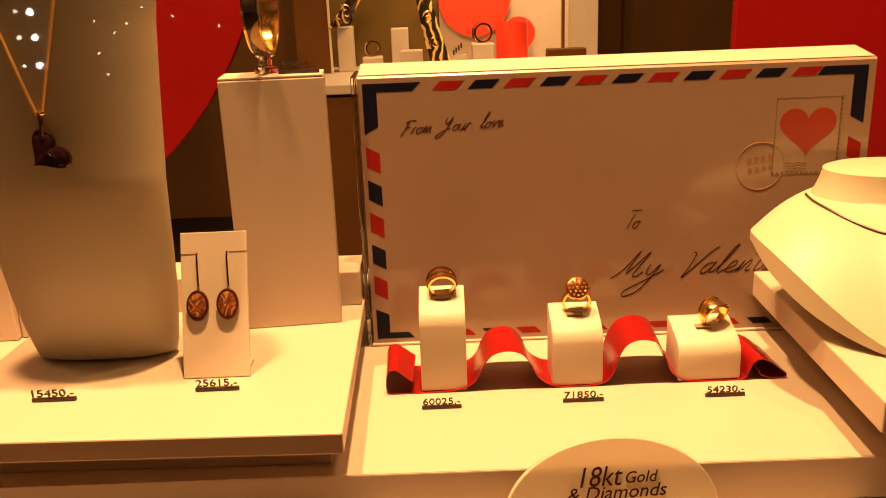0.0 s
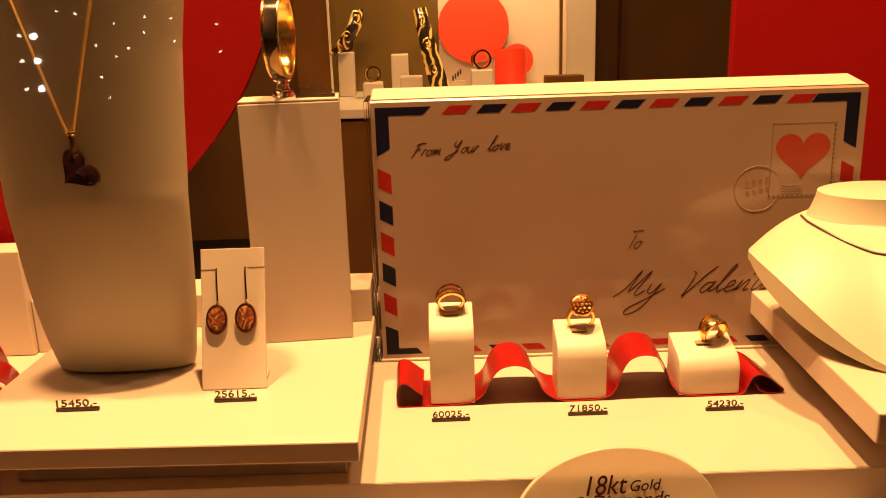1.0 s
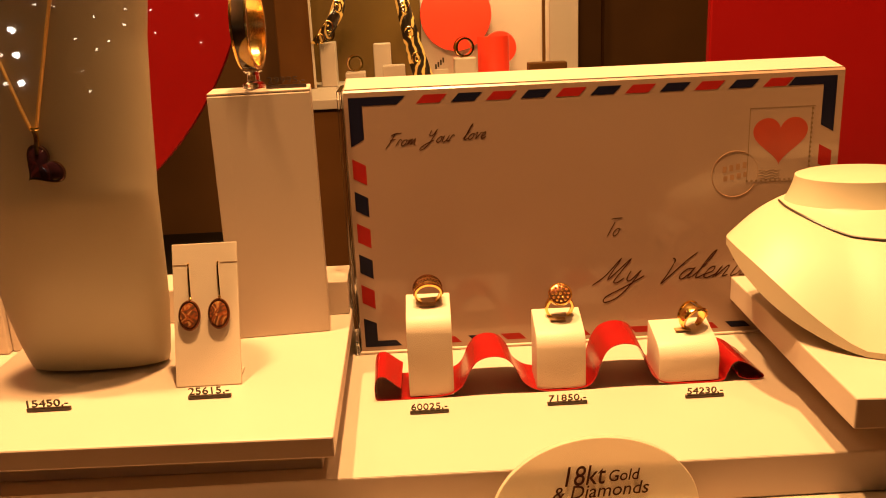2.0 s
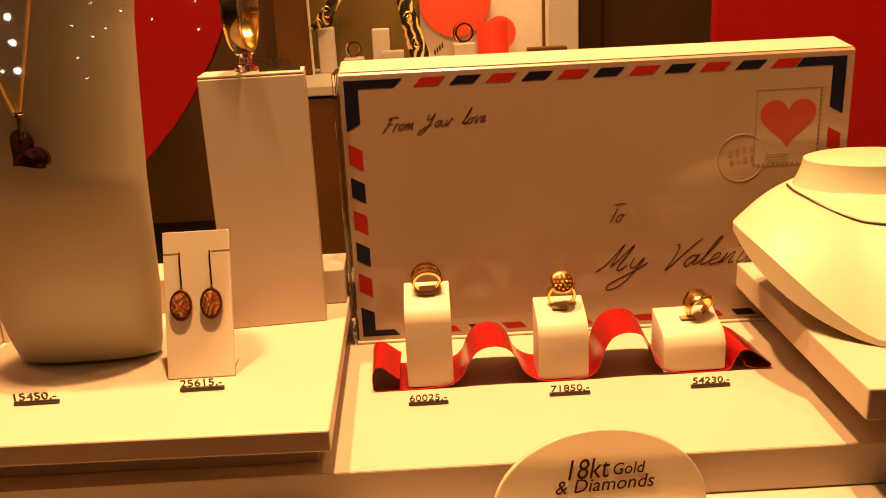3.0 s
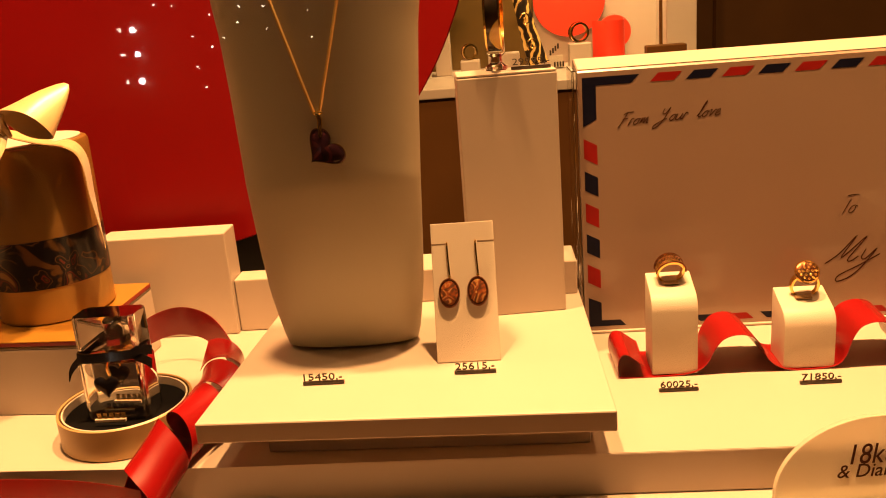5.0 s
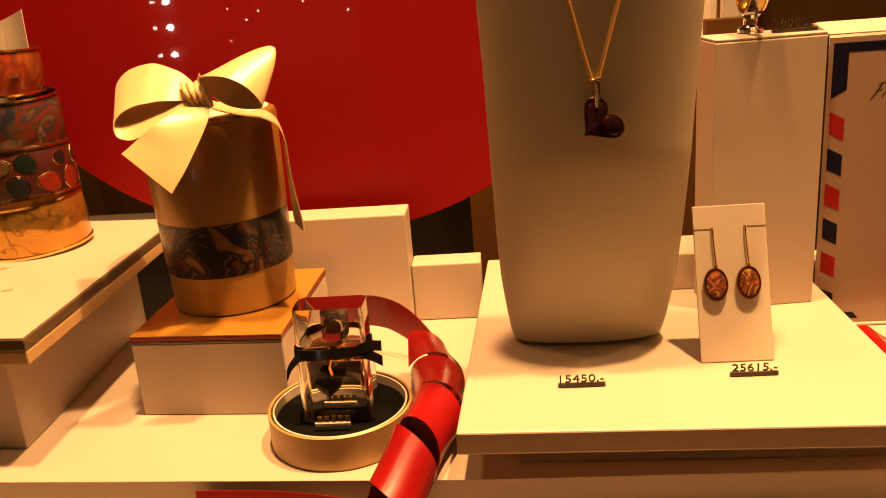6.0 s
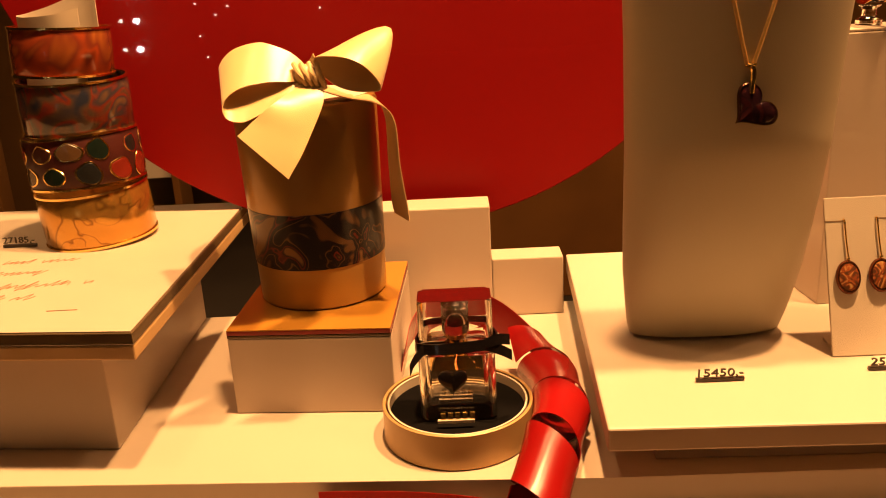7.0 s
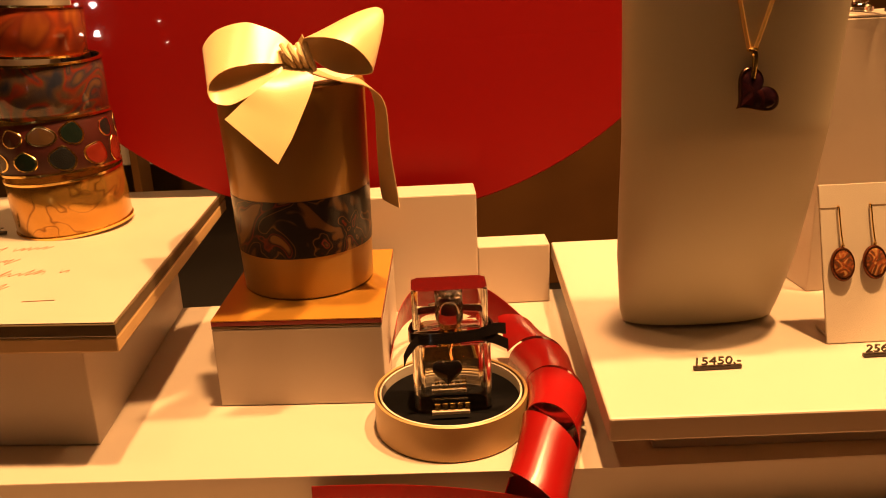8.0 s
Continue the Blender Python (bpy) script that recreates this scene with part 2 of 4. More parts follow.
def letters(name, body, material, parent, place, width, height=None, slant=0.0, turn=(90, 0, 0), depth=0.0002, label=""):
    """Raised lettering in the built-in font, set with its lower left corner at place and fitted to that width and height."""
    cu = bpy.data.curves.new("letters", "FONT")
    cu.body, cu.size, cu.shear, cu.extrude = body, 1.0, slant, 0.0
    cu.resolution_u = 3
    tmp = bpy.data.objects.new("letters", cu)
    scene.collection.objects.link(tmp)
    bpy.context.view_layer.update()
    me = bpy.data.meshes.new_from_object(tmp.evaluated_get(bpy.context.evaluated_depsgraph_get()))
    bpy.data.objects.remove(tmp)
    bm = bmesh.new()
    bm.from_mesh(me)
    bpy.data.meshes.remove(me)
    bmesh.ops.remove_doubles(bm, verts=bm.verts, dist=1e-5)
    xs, ys = [v.co.x for v in bm.verts], [v.co.y for v in bm.verts]
    x0, y0, w, h = min(xs), min(ys), max(xs) - min(xs), max(ys) - min(ys)
    kx = width / w
    ky = height / h if height else kx
    for v in bm.verts:
        v.co = ((v.co.x - x0) * kx, (v.co.y - y0) * ky, 0)
    ext = bmesh.ops.extrude_face_region(bm, geom=bm.faces[:])
    for g in ext["geom"]:
        if isinstance(g, bmesh.types.BMVert):
            g.co.z += depth
    bm.transform(pose(*place, *turn))
    return part(name, bm, material, parent, label)


# ---- the setting ----
def setting():
    tagged(part("floor", block(-5.5, 5.5, -12.2, 5, -1.0, -0.9, 0), DARK_FLOOR), "dark brown shop and street floor", "floor", kind="structure")
    tagged(part("wall_back", block(-5.5, 5.5, 4.6, 4.7, -0.9, 2.2, 0), BROWN), "dark brown panelled back wall of the shop", "wall", kind="structure")
    tagged(part("wall_left", block(-5.6, -5.5, -12.2, 4.7, -0.9, 2.2, 0), STREET), "dark side wall", "wall", kind="structure")
    tagged(part("wall_right", block(5.5, 5.6, -12.2, 4.7, -0.9, 2.2, 0), STREET), "dark side wall", "wall", kind="structure")
    tagged(part("wall_street", block(-5.5, 5.5, -12.3, -12.2, -0.9, 2.2, 0), STREET), "dark facade across the passage", "wall", kind="structure")
    tagged(part("ceiling", block(-5.6, 5.6, -12.3, 4.7, 2.2, 2.3, 0), STREET), "dark ceiling over shop and passage", "ceiling", kind="structure")
    tagged(part("soffit", block(-1.2, 1.0, 0.30, 1.00, 1.66, 1.70, 0.002), BROWN), "dark soffit above the window display", "ceiling", kind="structure")
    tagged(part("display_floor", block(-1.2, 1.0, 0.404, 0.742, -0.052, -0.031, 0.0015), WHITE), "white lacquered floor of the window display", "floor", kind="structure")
    tagged(part("display_apron", block(-1.2, 1.0, 0.30, 0.403, -0.9, -0.056, 0.001), BROWN), "dark brown board in front of the display", "wall", kind="structure")
    glass = tagged(part("window_1", block(-1.6, 1.4, 0.280, 0.288, -0.9, 2.2, 0), PANE), "clear shop window glass", "window", kind="structure")
    glass.visible_shadow = False


setting()


def shelf_board(name, poly, z0, z1, label, inset=None, foot=0.0, bevel=0.0012):
    """A thick white board, on a recessed foot where it is raised."""
    e = thing(name, label, "display stand", (poly[0][0], poly[0][1], foot))
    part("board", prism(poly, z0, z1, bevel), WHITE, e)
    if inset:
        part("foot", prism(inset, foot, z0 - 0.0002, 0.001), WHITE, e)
    return e


shelf_board("display_platform", [(-1.15, 0.500), (-0.29, 0.4590), (0.60, 0.4490), (0.60, 0.738), (-1.15, 0.738)], -0.0305, 0.0, "wide low white lacquered platform on the display floor")
shelf_board("display_board", [(-0.2970, 0.4400), (-0.0270, 0.4320), (-0.0295, 0.739), (-0.2815, 0.739)], 0.029, 0.0435, "thick white board raised on a recessed foot", [(-0.262, 0.476), (-0.040, 0.470), (-0.042, 0.72), (-0.262, 0.72)], 0.0003)
shelf_board("display_board", [(0.2915, 0.424), (0.62, 0.405), (0.62, 0.678), (0.3015, 0.678)], 0.032, 0.053, "thick white board under the necklace bust", [(0.326, 0.50), (0.60, 0.49), (0.60, 0.655), (0.330, 0.655)], 0.0003)

# ---- back blocks and tall box ----
def plain_block(name, x0, x1, y0, y1, z0, z1, label, category="display block", bevel=0.0012):
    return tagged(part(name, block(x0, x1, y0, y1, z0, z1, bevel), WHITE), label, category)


plain_block("display_block", -0.470, -0.3480, 0.7035, 0.7365, 0.0004, 0.1005, "tall white display block behind the gift")
plain_block("display_block", -0.3475, -0.2872, 0.7100, 0.7375, 0.0004, 0.0520, "low white display block beside a taller one")
plain_block("display_block", -0.205, -0.0305, 0.6445, 0.690, 0.0437, 0.0730, "long low white block on the raised board")
BOX = pose(-0.1185, 0.6010, 0.0, 0, 0, 5.0)
tall = thing("display_box", "tall narrow white box carrying a bangle", "display box", (-0.08, 0.62, 0.0437))
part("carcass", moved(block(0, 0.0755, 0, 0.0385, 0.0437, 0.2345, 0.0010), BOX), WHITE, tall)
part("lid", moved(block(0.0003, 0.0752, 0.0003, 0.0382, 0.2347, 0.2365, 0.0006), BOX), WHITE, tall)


# ---- price tags ----
def price(text, x0, x1, y, z, turn=0.0, digits=True, pale=False):
    """Small upright numerals on a dark rail."""
    w = x1 - x0
    e = thing("price_tag", "small dark price rail with upright numerals" if not pale else "small pale price rail with numerals", "price tag", (x0, y, z), "price tags")
    part("rail", moved(block(0, w, -0.0012, 0.0012, 0, 0.0024, 0.0003), pose(x0, y, z + 0.0002, 0, 0, turn)), CARD if pale else BAR, e)
    if digits:
        letters("numerals", text, BAR, e, (x0 + 0.001, y - 0.0004, z + 0.0029), w - 0.002, 0.0058, 0.0, (90, 0, turn), 0.0012)
    else:
        for i in range(5):
            part("numeral", block(x0 + 0.002 + i * 0.0045, x0 + 0.0052 + i * 0.0045, y - 0.0005, y + 0.0005, z + 0.0028, z + 0.0075, 0.0003), GOLD, e)
    return e


price("60025,-", 0.0180, 0.0470, 0.5405, 0.0)
price("71850,-", 0.1210, 0.1510, 0.5420, 0.0)
price("54230,-", 0.2250, 0.2540, 0.5410, 0.0)
price("15450,-", -0.2355, -0.2065, 0.4905, 0.0435)
price("25615,-", -0.1300, -0.1010, 0.4960, 0.0435)
price("29995,-", -0.0770, -0.0470, 0.6180, 0.2365)
price("27185,-", -0.7390, -0.7120, 0.6760, 0.0930)


# ---- envelope ----
def envelope():
    x0, x1, y, zb, zt = -0.0235, 0.3860, 0.660, 0.0024, 0.2325
    e = thing("envelope_box", "large white airmail envelope box with red and navy border", "envelope", (0.17, 0.68, 0))
    prof = [(y, zb), (y, 0.2262), (y + 0.0015, 0.2278), (0.698, zt + 0.0015), (0.701, zt), (0.701, zb)]
    part("body", loft([[(x, py, pz) for py, pz in prof] for x in (x0, x0 + 0.001, x1 - 0.001, x1)]), PAPER_SHADED, e)
    # lighter strip paints the lit top of the same white box
    part("lit_top", loft([[(x, y + 0.0025, 0.2284), (x, 0.697, zt + 0.0017), (x, 0.697, zt + 0.0021), (x, y + 0.0025, 0.2288)] for x in (x0 + 0.001, x1 - 0.001)]), WHITE, e, "white top, painted lighter than the shaded front")
    part("acrylic_side", block(x0 - 0.0050, x0 - 0.0010, y - 0.004, 0.704, 0.0006, zt - 0.004, 0.0006), ACRYLIC, e, "clear acrylic side sheet")
    part("base", block(x0 - 0.002, x1 + 0.002, y - 0.003, 0.704, 0.0005, 0.0022, 0.0004), WHITE, e)
    f = y - 0.00012
    L, R, T, B = -0.0200, 0.3800, 0.2222, 0.0060
    t, s, side = 0.0068, 0.006, 0.0110

    def quad(name, pts, mat):
        part(name, moved(outline(pts, 0.0003), pose(0, f, 0)), mat, e)

    quad("border_corner", [(L, T), (L, T - 0.040), (L + side, T - 0.034), (L + side, T - t), (L + 0.039, T - t), (L + 0.046, T)], NAVY)
    quad("border_corner", [(R, T), (R - 0.0350, T), (R - 0.0405, T - t), (R - side, T - t), (R - side, T - 0.040), (R, T - 0.046)], NAVY)
    quad("border_corner", [(L, B), (L, B + 0.027), (L + side, B + 0.022), (L + side, B + t * 0.8), (L + 0.027, B + t * 0.8), (L + 0.032, B)], NAVY)
    for i in range(11):
        x = 0.0410 + i * 0.0284
        quad("border_stripe", [(x, T), (x - 0.0065, T - t), (x + 0.0125, T - t), (x + 0.019, T)], REDPRINT if i % 2 == 0 else NAVY)
    for i in range(5):
        z = 0.1725 - i * 0.0272
        quad("border_stripe", [(L, z), (L + side, z - 0.006), (L + side, z - 0.0225), (L, z - 0.0165)], REDPRINT if i % 2 == 0 else NAVY)
    for i in range(11):
        x = 0.0780 - 0.0365 + i * 0.0284
        quad("border_stripe", [(x + 0.006, B), (x, B + t * 0.85), (x + 0.017, B + t * 0.85), (x + 0.023, B)], NAVY if i % 2 else REDPRINT)
    for i in range(4):
        z = 0.166 - i * 0.0272
        quad("border_stripe", [(R - side, z), (R, z - 0.006), (R, z - 0.0225), (R - side, z - 0.0165)], REDPRINT if i % 2 == 0 else NAVY)
    script("from_line", ("From", "Your", "love"), e, (0.0080, f, 0.1810), 0.082, 0.0052, 2.5, 0.00038)
    script("to_line", ("To",), e, (0.189, f, 0.0950), 0.0125, 0.0072, 2, 0.00038)
    script("valentine_line", ("My", "Valentine"), e, (0.1830, f, 0.0530), 0.150, 0.0102, 0.2, 0.00052)
    SD = 0.0075
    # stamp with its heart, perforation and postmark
    stamp = part("stamp", moved(block(0, 0.0545, 0, 0.0004, 0, 0.062, 0.0001), pose(0.309, f - 0.00006, 0.1440 - SD)), PAPER_SHADED, e, "paper stamp with a red heart")
    for k, (a, b, c, d) in enumerate([(0, 0.0545, 0.0614, 0.062), (0, 0.0006, 0, 0.062), (0.052, 0.0526, 0.004, 0.062)]):
        part("rule", moved(block(a, b, 0, 0.0003, c, d, 0), pose(0.309, f - 0.00014, 0.1440 - SD)), GREYINK, stamp)
    for i in range(15):
        part("perforation", moved(block(-0.0009, 0.0009, 0, 0.0003, -0.0009, 0.0009, 0), pose(0.3615, f - 0.00014, 0.1475 - SD + i * 0.0040)), GREYINK, stamp)
    for i in range(13):
        part("perforation", moved(block(-0.0009, 0.0009, 0, 0.0003, -0.0009, 0.0009, 0), pose(0.3095 + i * 0.0040, f - 0.00014, 0.1448 - SD)), GREYINK, stamp)
    heart = [(0.0225 * math.sin(a) ** 3 * 1.02, 0.00139 * (13 * math.cos(a) - 5 * math.cos(2 * a) - 2 * math.cos(3 * a) - math.cos(4 * a)) * 0.98) for a in [2 * math.pi * i / 48 for i in range(48)]]
    part("heart", moved(outline(heart, 0.0003), pose(0.3355, f - 0.00016, 0.1810 - SD)), HEARTRED, stamp, "red printed heart")
    for i in range(4):
        pts = [(0.319 + k * 0.0018, f + 0.00002, 0.1535 - SD - i * 0.0022 + 0.0007 * math.sin(k * 1.3)) for k in range(11)]
        part("wave", tube(pts, 0.00028, 4, 2), GREYINK, stamp)
    ring = [(0.299 + 0.0195 * math.cos(a), f + 0.00015, 0.1440 + 0.0195 * math.sin(a)) for a in [2 * math.pi * i / 40 for i in range(41)]]
    part("postmark_ring", tube(ring, 0.00035, 4, 1), FADED_INK, e)
    for i in range(4):
        part("postmark_bar", moved(block(0, 0.0032, 0, 0.0003, 0, 0.0052, 0), pose(0.2885 + i * 0.0056, f - 0.00006, 0.1455 + i * 0.0010)), FADED_INK, e)
        part("postmark_bar", moved(block(0, 0.0034, 0, 0.0003, 0, 0.0044, 0), pose(0.2895 + i * 0.0056, f - 0.00006, 0.1380 + i * 0.0010)), FADED_INK, e)


# handwritten letters as strokes: x, height in x-heights
GLYPHS = {
    "F": (1.15, [[(0.1, -0.2), (0.35, 0.8), (0.5, 1.9)], [(0.1, 1.7), (0.5, 2.0), (1.2, 2.0)], [(0.2, 1.0), (0.8, 1.1)]]),
    "Y": (1.2, [[(0.15, 2.0), (0.15, 1.3), (0.5, 1.2), (0.8, 2.1), (0.55, 0.2), (0.1, -0.8), (-0.3, -0.9), (-0.2, -0.4), (0.5, 0.2), (0.9, 0.4)]]),
    "T": (0.75, [[(0.3, 0.0), (0.4, 0.9), (0.5, 1.7)], [(0.0, 2.1), (0.4, 2.15), (1.1, 2.15)]]),
    "M": (1.45, [[(-0.2, -0.1), (0.2, 0.7), (0.5, 2.2), (0.45, 0.3), (1.05, 2.1), (0.85, 0.3), (1.05, 0.0), (1.3, 0.4)]]),
    "V": (0.85, [[(-0.1, 1.9), (0.1, 1.7), (0.15, 0.6), (0.1, -0.3), (0.5, 0.9), (0.8, 1.8), (1.05, 2.3)]]),
    "r": (0.5, [[(0.0, 0.0), (0.15, 0.9), (0.3, 1.0), (0.45, 0.8)]]),
    "o": (0.75, [[(0.5, 0.9), (0.2, 0.8), (0.05, 0.35), (0.25, 0.0), (0.55, 0.3), (0.55, 0.8), (0.75, 0.75)]]),
    "m": (1.0, [[(0.0, 0.0), (0.15, 1.0), (0.12, 0.2), (0.4, 1.0), (0.42, 0.05), (0.75, 1.0), (0.8, 0.1), (1.0, 0.1)]]),
    "n": (0.75, [[(0.0, 0.0), (0.15, 1.0), (0.1, 0.1), (0.45, 1.0), (0.55, 0.75), (0.5, 0.1), (0.75, 0.2)]]),
    "u": (0.75, [[(0.0, 1.0), (0.0, 0.2), (0.25, 0.0), (0.5, 0.5), (0.55, 1.0), (0.52, 0.15), (0.75, 0.2)]]),
    "l": (0.55, [[(0.0, 0.2), (0.3, 1.2), (0.45, 2.4), (0.3, 2.1), (0.18, 0.8), (0.25, 0.05), (0.55, 0.3)]]),
    "v": (0.7, [[(0.0, 0.9), (0.15, 1.0), (0.2, 0.05), (0.55, 0.95), (0.7, 0.85)]]),
    "e": (0.62, [[(0.0, 0.3), (0.4, 0.6), (0.35, 1.0), (0.12, 0.8), (0.1, 0.15), (0.35, 0.05), (0.62, 0.3)]]),
    "a": (0.75, [[(0.55, 0.9), (0.2, 0.85), (0.05, 0.3), (0.25, 0.0), (0.5, 0.5), (0.6, 1.0), (0.52, 0.15), (0.75, 0.2)]]),
    "t": (0.5, [[(0.35, 2.1), (0.2, 0.8), (0.2, 0.1), (0.5, 0.25)], [(-0.25, 1.5), (0.3, 1.6), (1.1, 1.9)]]),
    "i": (0.4, [[(0.0, 0.3), (0.2, 1.0), (0.15, 0.1), (0.4, 0.25)], [(0.27, 1.45), (0.31, 1.52)]]),
    "y": (0.9, [[(0.0, 1.0), (0.05, 0.3), (0.3, 0.15), (0.55, 1.0), (0.4, -0.5), (0.1, -1.4), (-0.4, -1.7), (-0.5, -1.2), (0.2, -0.4), (0.9, 0.5)]]),
}


def script(name, words, parent, place, width, xh, rise, pen):
    """A line of slanted handwriting, drawn with a thin raised stroke."""
    strokes, x = [], 0.0
    for word in words:
        for ch in word:
            adv, lines = GLYPHS[ch]
            strokes += [[(x + px + 0.38 * py, py) for px, py in line] for line in lines]
            x += adv
        x += 1.1
    k = width / (x - 1.1)
    m = pose(*place, 0, -rise, 0)
    bm = bmesh.new()
    for line in strokes:
        one = tube([(px * k, 0, py * xh) for px, py in line], pen, 4, 5)
        tmp = bpy.data.meshes.new("stroke")
        one.to_mesh(tmp)
        one.free()
        bm.from_mesh(tmp)
        bpy.data.meshes.remove(tmp)
    for v in bm.verts:
        v.co.y *= 0.2
    part(name, moved(bm, m), INK, parent, "slanted handwriting in dark ink")


envelope()


# ---- rings on their blocks ----
MAROON_GOLD = shade("dark_gold", (0.20, 0.06, 0.025), 0.2, 0.8, vary=0.25, scale=300)
SLOT = shade("slit_shade", (0.34, 0.20, 0.08), 0.5, vary=0.2, scale=90)


def ring_block(x0, x1, y, h, turn):
    base = 0.0012
    e = thing("ring_stand", "cream leatherette ring stand with a sloping rounded top", "ring stand", (x0, y, base), "ring stands")
    w, d = x1 - x0, 0.034
    prof = [(0, 0)]
    r = 0.014
    for i in range(9):
        a = math.radians(90 * i / 8 * 0.84)
        prof.append((r * (1 - math.cos(a)), h - 0.0075 - r + r * math.sin(a)))
    prof += [(d, h), (d, 0)]
    bm = bmesh.new()
    a = [bm.verts.new((0, py, pz)) for py, pz in prof]
    b = [bm.verts.new((w, py, pz)) for py, pz in prof]
    bm.faces.new(a[::-1])
    bm.faces.new(b)
    for i in range(len(prof)):
        j = (i + 1) % len(prof)
        bm.faces.new((a[i], a[j], b[j], b[i]))
    bmesh.ops.recalc_face_normals(bm, faces=bm.faces)
    sharp = [ed for ed in bm.edges if len(ed.link_faces) == 2 and ed.calc_face_angle() > 0.5]
    bmesh.ops.bevel(bm, geom=sharp, offset=0.0009, segments=2, affect="EDGES", profile=0.5)
    part("body", moved(bm, pose(x0, y, base, 0, 0, turn)), WHITE_MATT, e, smooth=True)
    # brown sliver paints the shade inside the ring slit
    part("slot", moved(block(w / 2 - 0.006, w / 2 + 0.006, 0.0165, 0.0225, h - 0.0045, h - 0.0034, 0.0003), pose(x0, y, base, 0, 0, turn)), SLOT, e, "shaded slit")
    return e


ring_block(0.0180, 0.0525, 0.567, 0.0725, -1)
ring_block(0.1170, 0.1550, 0.567, 0.0545, -1)
ring_block(0.2120, 0.2595, 0.566, 0.0400, 1)


def bead(radius, m, material, name, parent):
    s = bmesh.new()
    bmesh.ops.create_uvsphere(s, u_segments=10, v_segments=7, radius=radius)
    return part(name, moved(s, m), material, parent, smooth=True)


def ring(place, turn, lean, kind):
    """A gold ring standing in its slot, the top leaning towards the window."""
    label = {"wide": "wide gold ring with rows of small diamonds", "rosette": "gold ring with a round openwork rosette", "plain": "wide plain gold ring standing on its stand"}[kind]
    e = thing("ring", label, "ring", place, "rings on stands")
    R = 0.0108
    m = Matrix.Translation(place) @ pose(0, 0, 0, lean, 0, turn) @ pose(0, 0, R - 0.0012)
    seg = 64
    wide = {"wide": 0.0052, "rosette": 0.0016, "plain": 0.0048}[kind]
    rows = []
    bm = bmesh.new()
    for i in range(seg):
        a = 2 * math.pi * i / seg
        top = 0.5 + 0.5 * math.sin(a)
        w = 0.0016 + wide * top ** 1.1
        th = 0.0013 + 0.0006 * top
        c, s = math.cos(a), math.sin(a)
        prof = ((th, -w), (0.0002, -w), (-0.0003, -w * 0.8), (-0.0006, 0), (-0.0003, w * 0.8), (0.0002, w), (th, w), (th + 0.0001, 0))
        rows.append([bm.verts.new(((R - k) * c, yy, (R - k) * s)) for k, yy in prof])
    for a, b in zip(rows, rows[1:] + rows[:1]):
        for j in range(8):
            bm.faces.new((a[j], a[(j + 1) % 8], b[(j + 1) % 8], b[j]))
    part("hoop", moved(bm, m), GOLD, e, smooth=True)
    if kind != "rosette":
        for sgn in (-1, 1):
            rim = []
            for d in range(0, 181, 12):
                a = math.radians(d)
                w = 0.0016 + wide * (0.5 + 0.5 * math.sin(a)) ** 1.1
                rim.append(m @ Vector(((R + 0.0004) * math.cos(a), sgn * w, (R + 0.0004) * math.sin(a))))
            part("rim", tube(rim, 0.0006, 6, 3), MAROON_GOLD if kind == "wide" else GOLD, e, smooth=True)
    if kind == "wide":
        for row in (-0.0026, 0.0, 0.0026):
            for i in range(8):
                a = math.radians(48 + i * 12 + (6 if row == 0.0 else 0))
                bead(0.00095, m @ pose((R + 0.0007) * math.cos(a), row, (R + 0.0007) * math.sin(a)), DIAMOND if row else MAROON_GOLD, "stone", e)
    if kind == "rosette":
        disc = m @ pose(0, -0.0026, R + 0.0016, 42, 0, 0)
        part("rosette_plate", moved(lathe([(0.0, 0), (0.0080, 0), (0.0084, 0.0008), (0.0076, 0.0013), (0.0, 0.0010)], 32), disc), MAROON_GOLD, e, "dark openwork ground", smooth=True)
        part("rosette_edge", moved(lathe([(0.0080, -0.0028), (0.0090, -0.0024), (0.0094, 0.0008), (0.0086, 0.0016), (0.0079, 0.0008)], 32), disc), GOLD, e, "polished gold edge", smooth=True)
        for n, rr, sz in ((12, 0.0062, 0.0011), (6, 0.0034, 0.0012), (1, 0.0, 0.0015)):
            for i in range(n):
                bead(sz, disc @ pose(rr * math.cos(2 * math.pi * i / n), rr * math.sin(2 * math.pi * i / n), 0.0014), GOLD, "bead", e)
    if kind == "plain":
        part("seam", moved(block(-0.0005, 0.0005, -0.0045, 0.0045, R - 0.0002, R + 0.0012, 0.0002), m), BAR, e)


DIAMOND = clear("diamond", (1, 1, 1), 2.0)
ring((0.0360, 0.5920, 0.0690), 3, 12, "wide")
ring((0.1385, 0.5920, 0.0505), 0, 8, "rosette")
ring((0.2430, 0.5900, 0.0365), 24, 10, "plain")


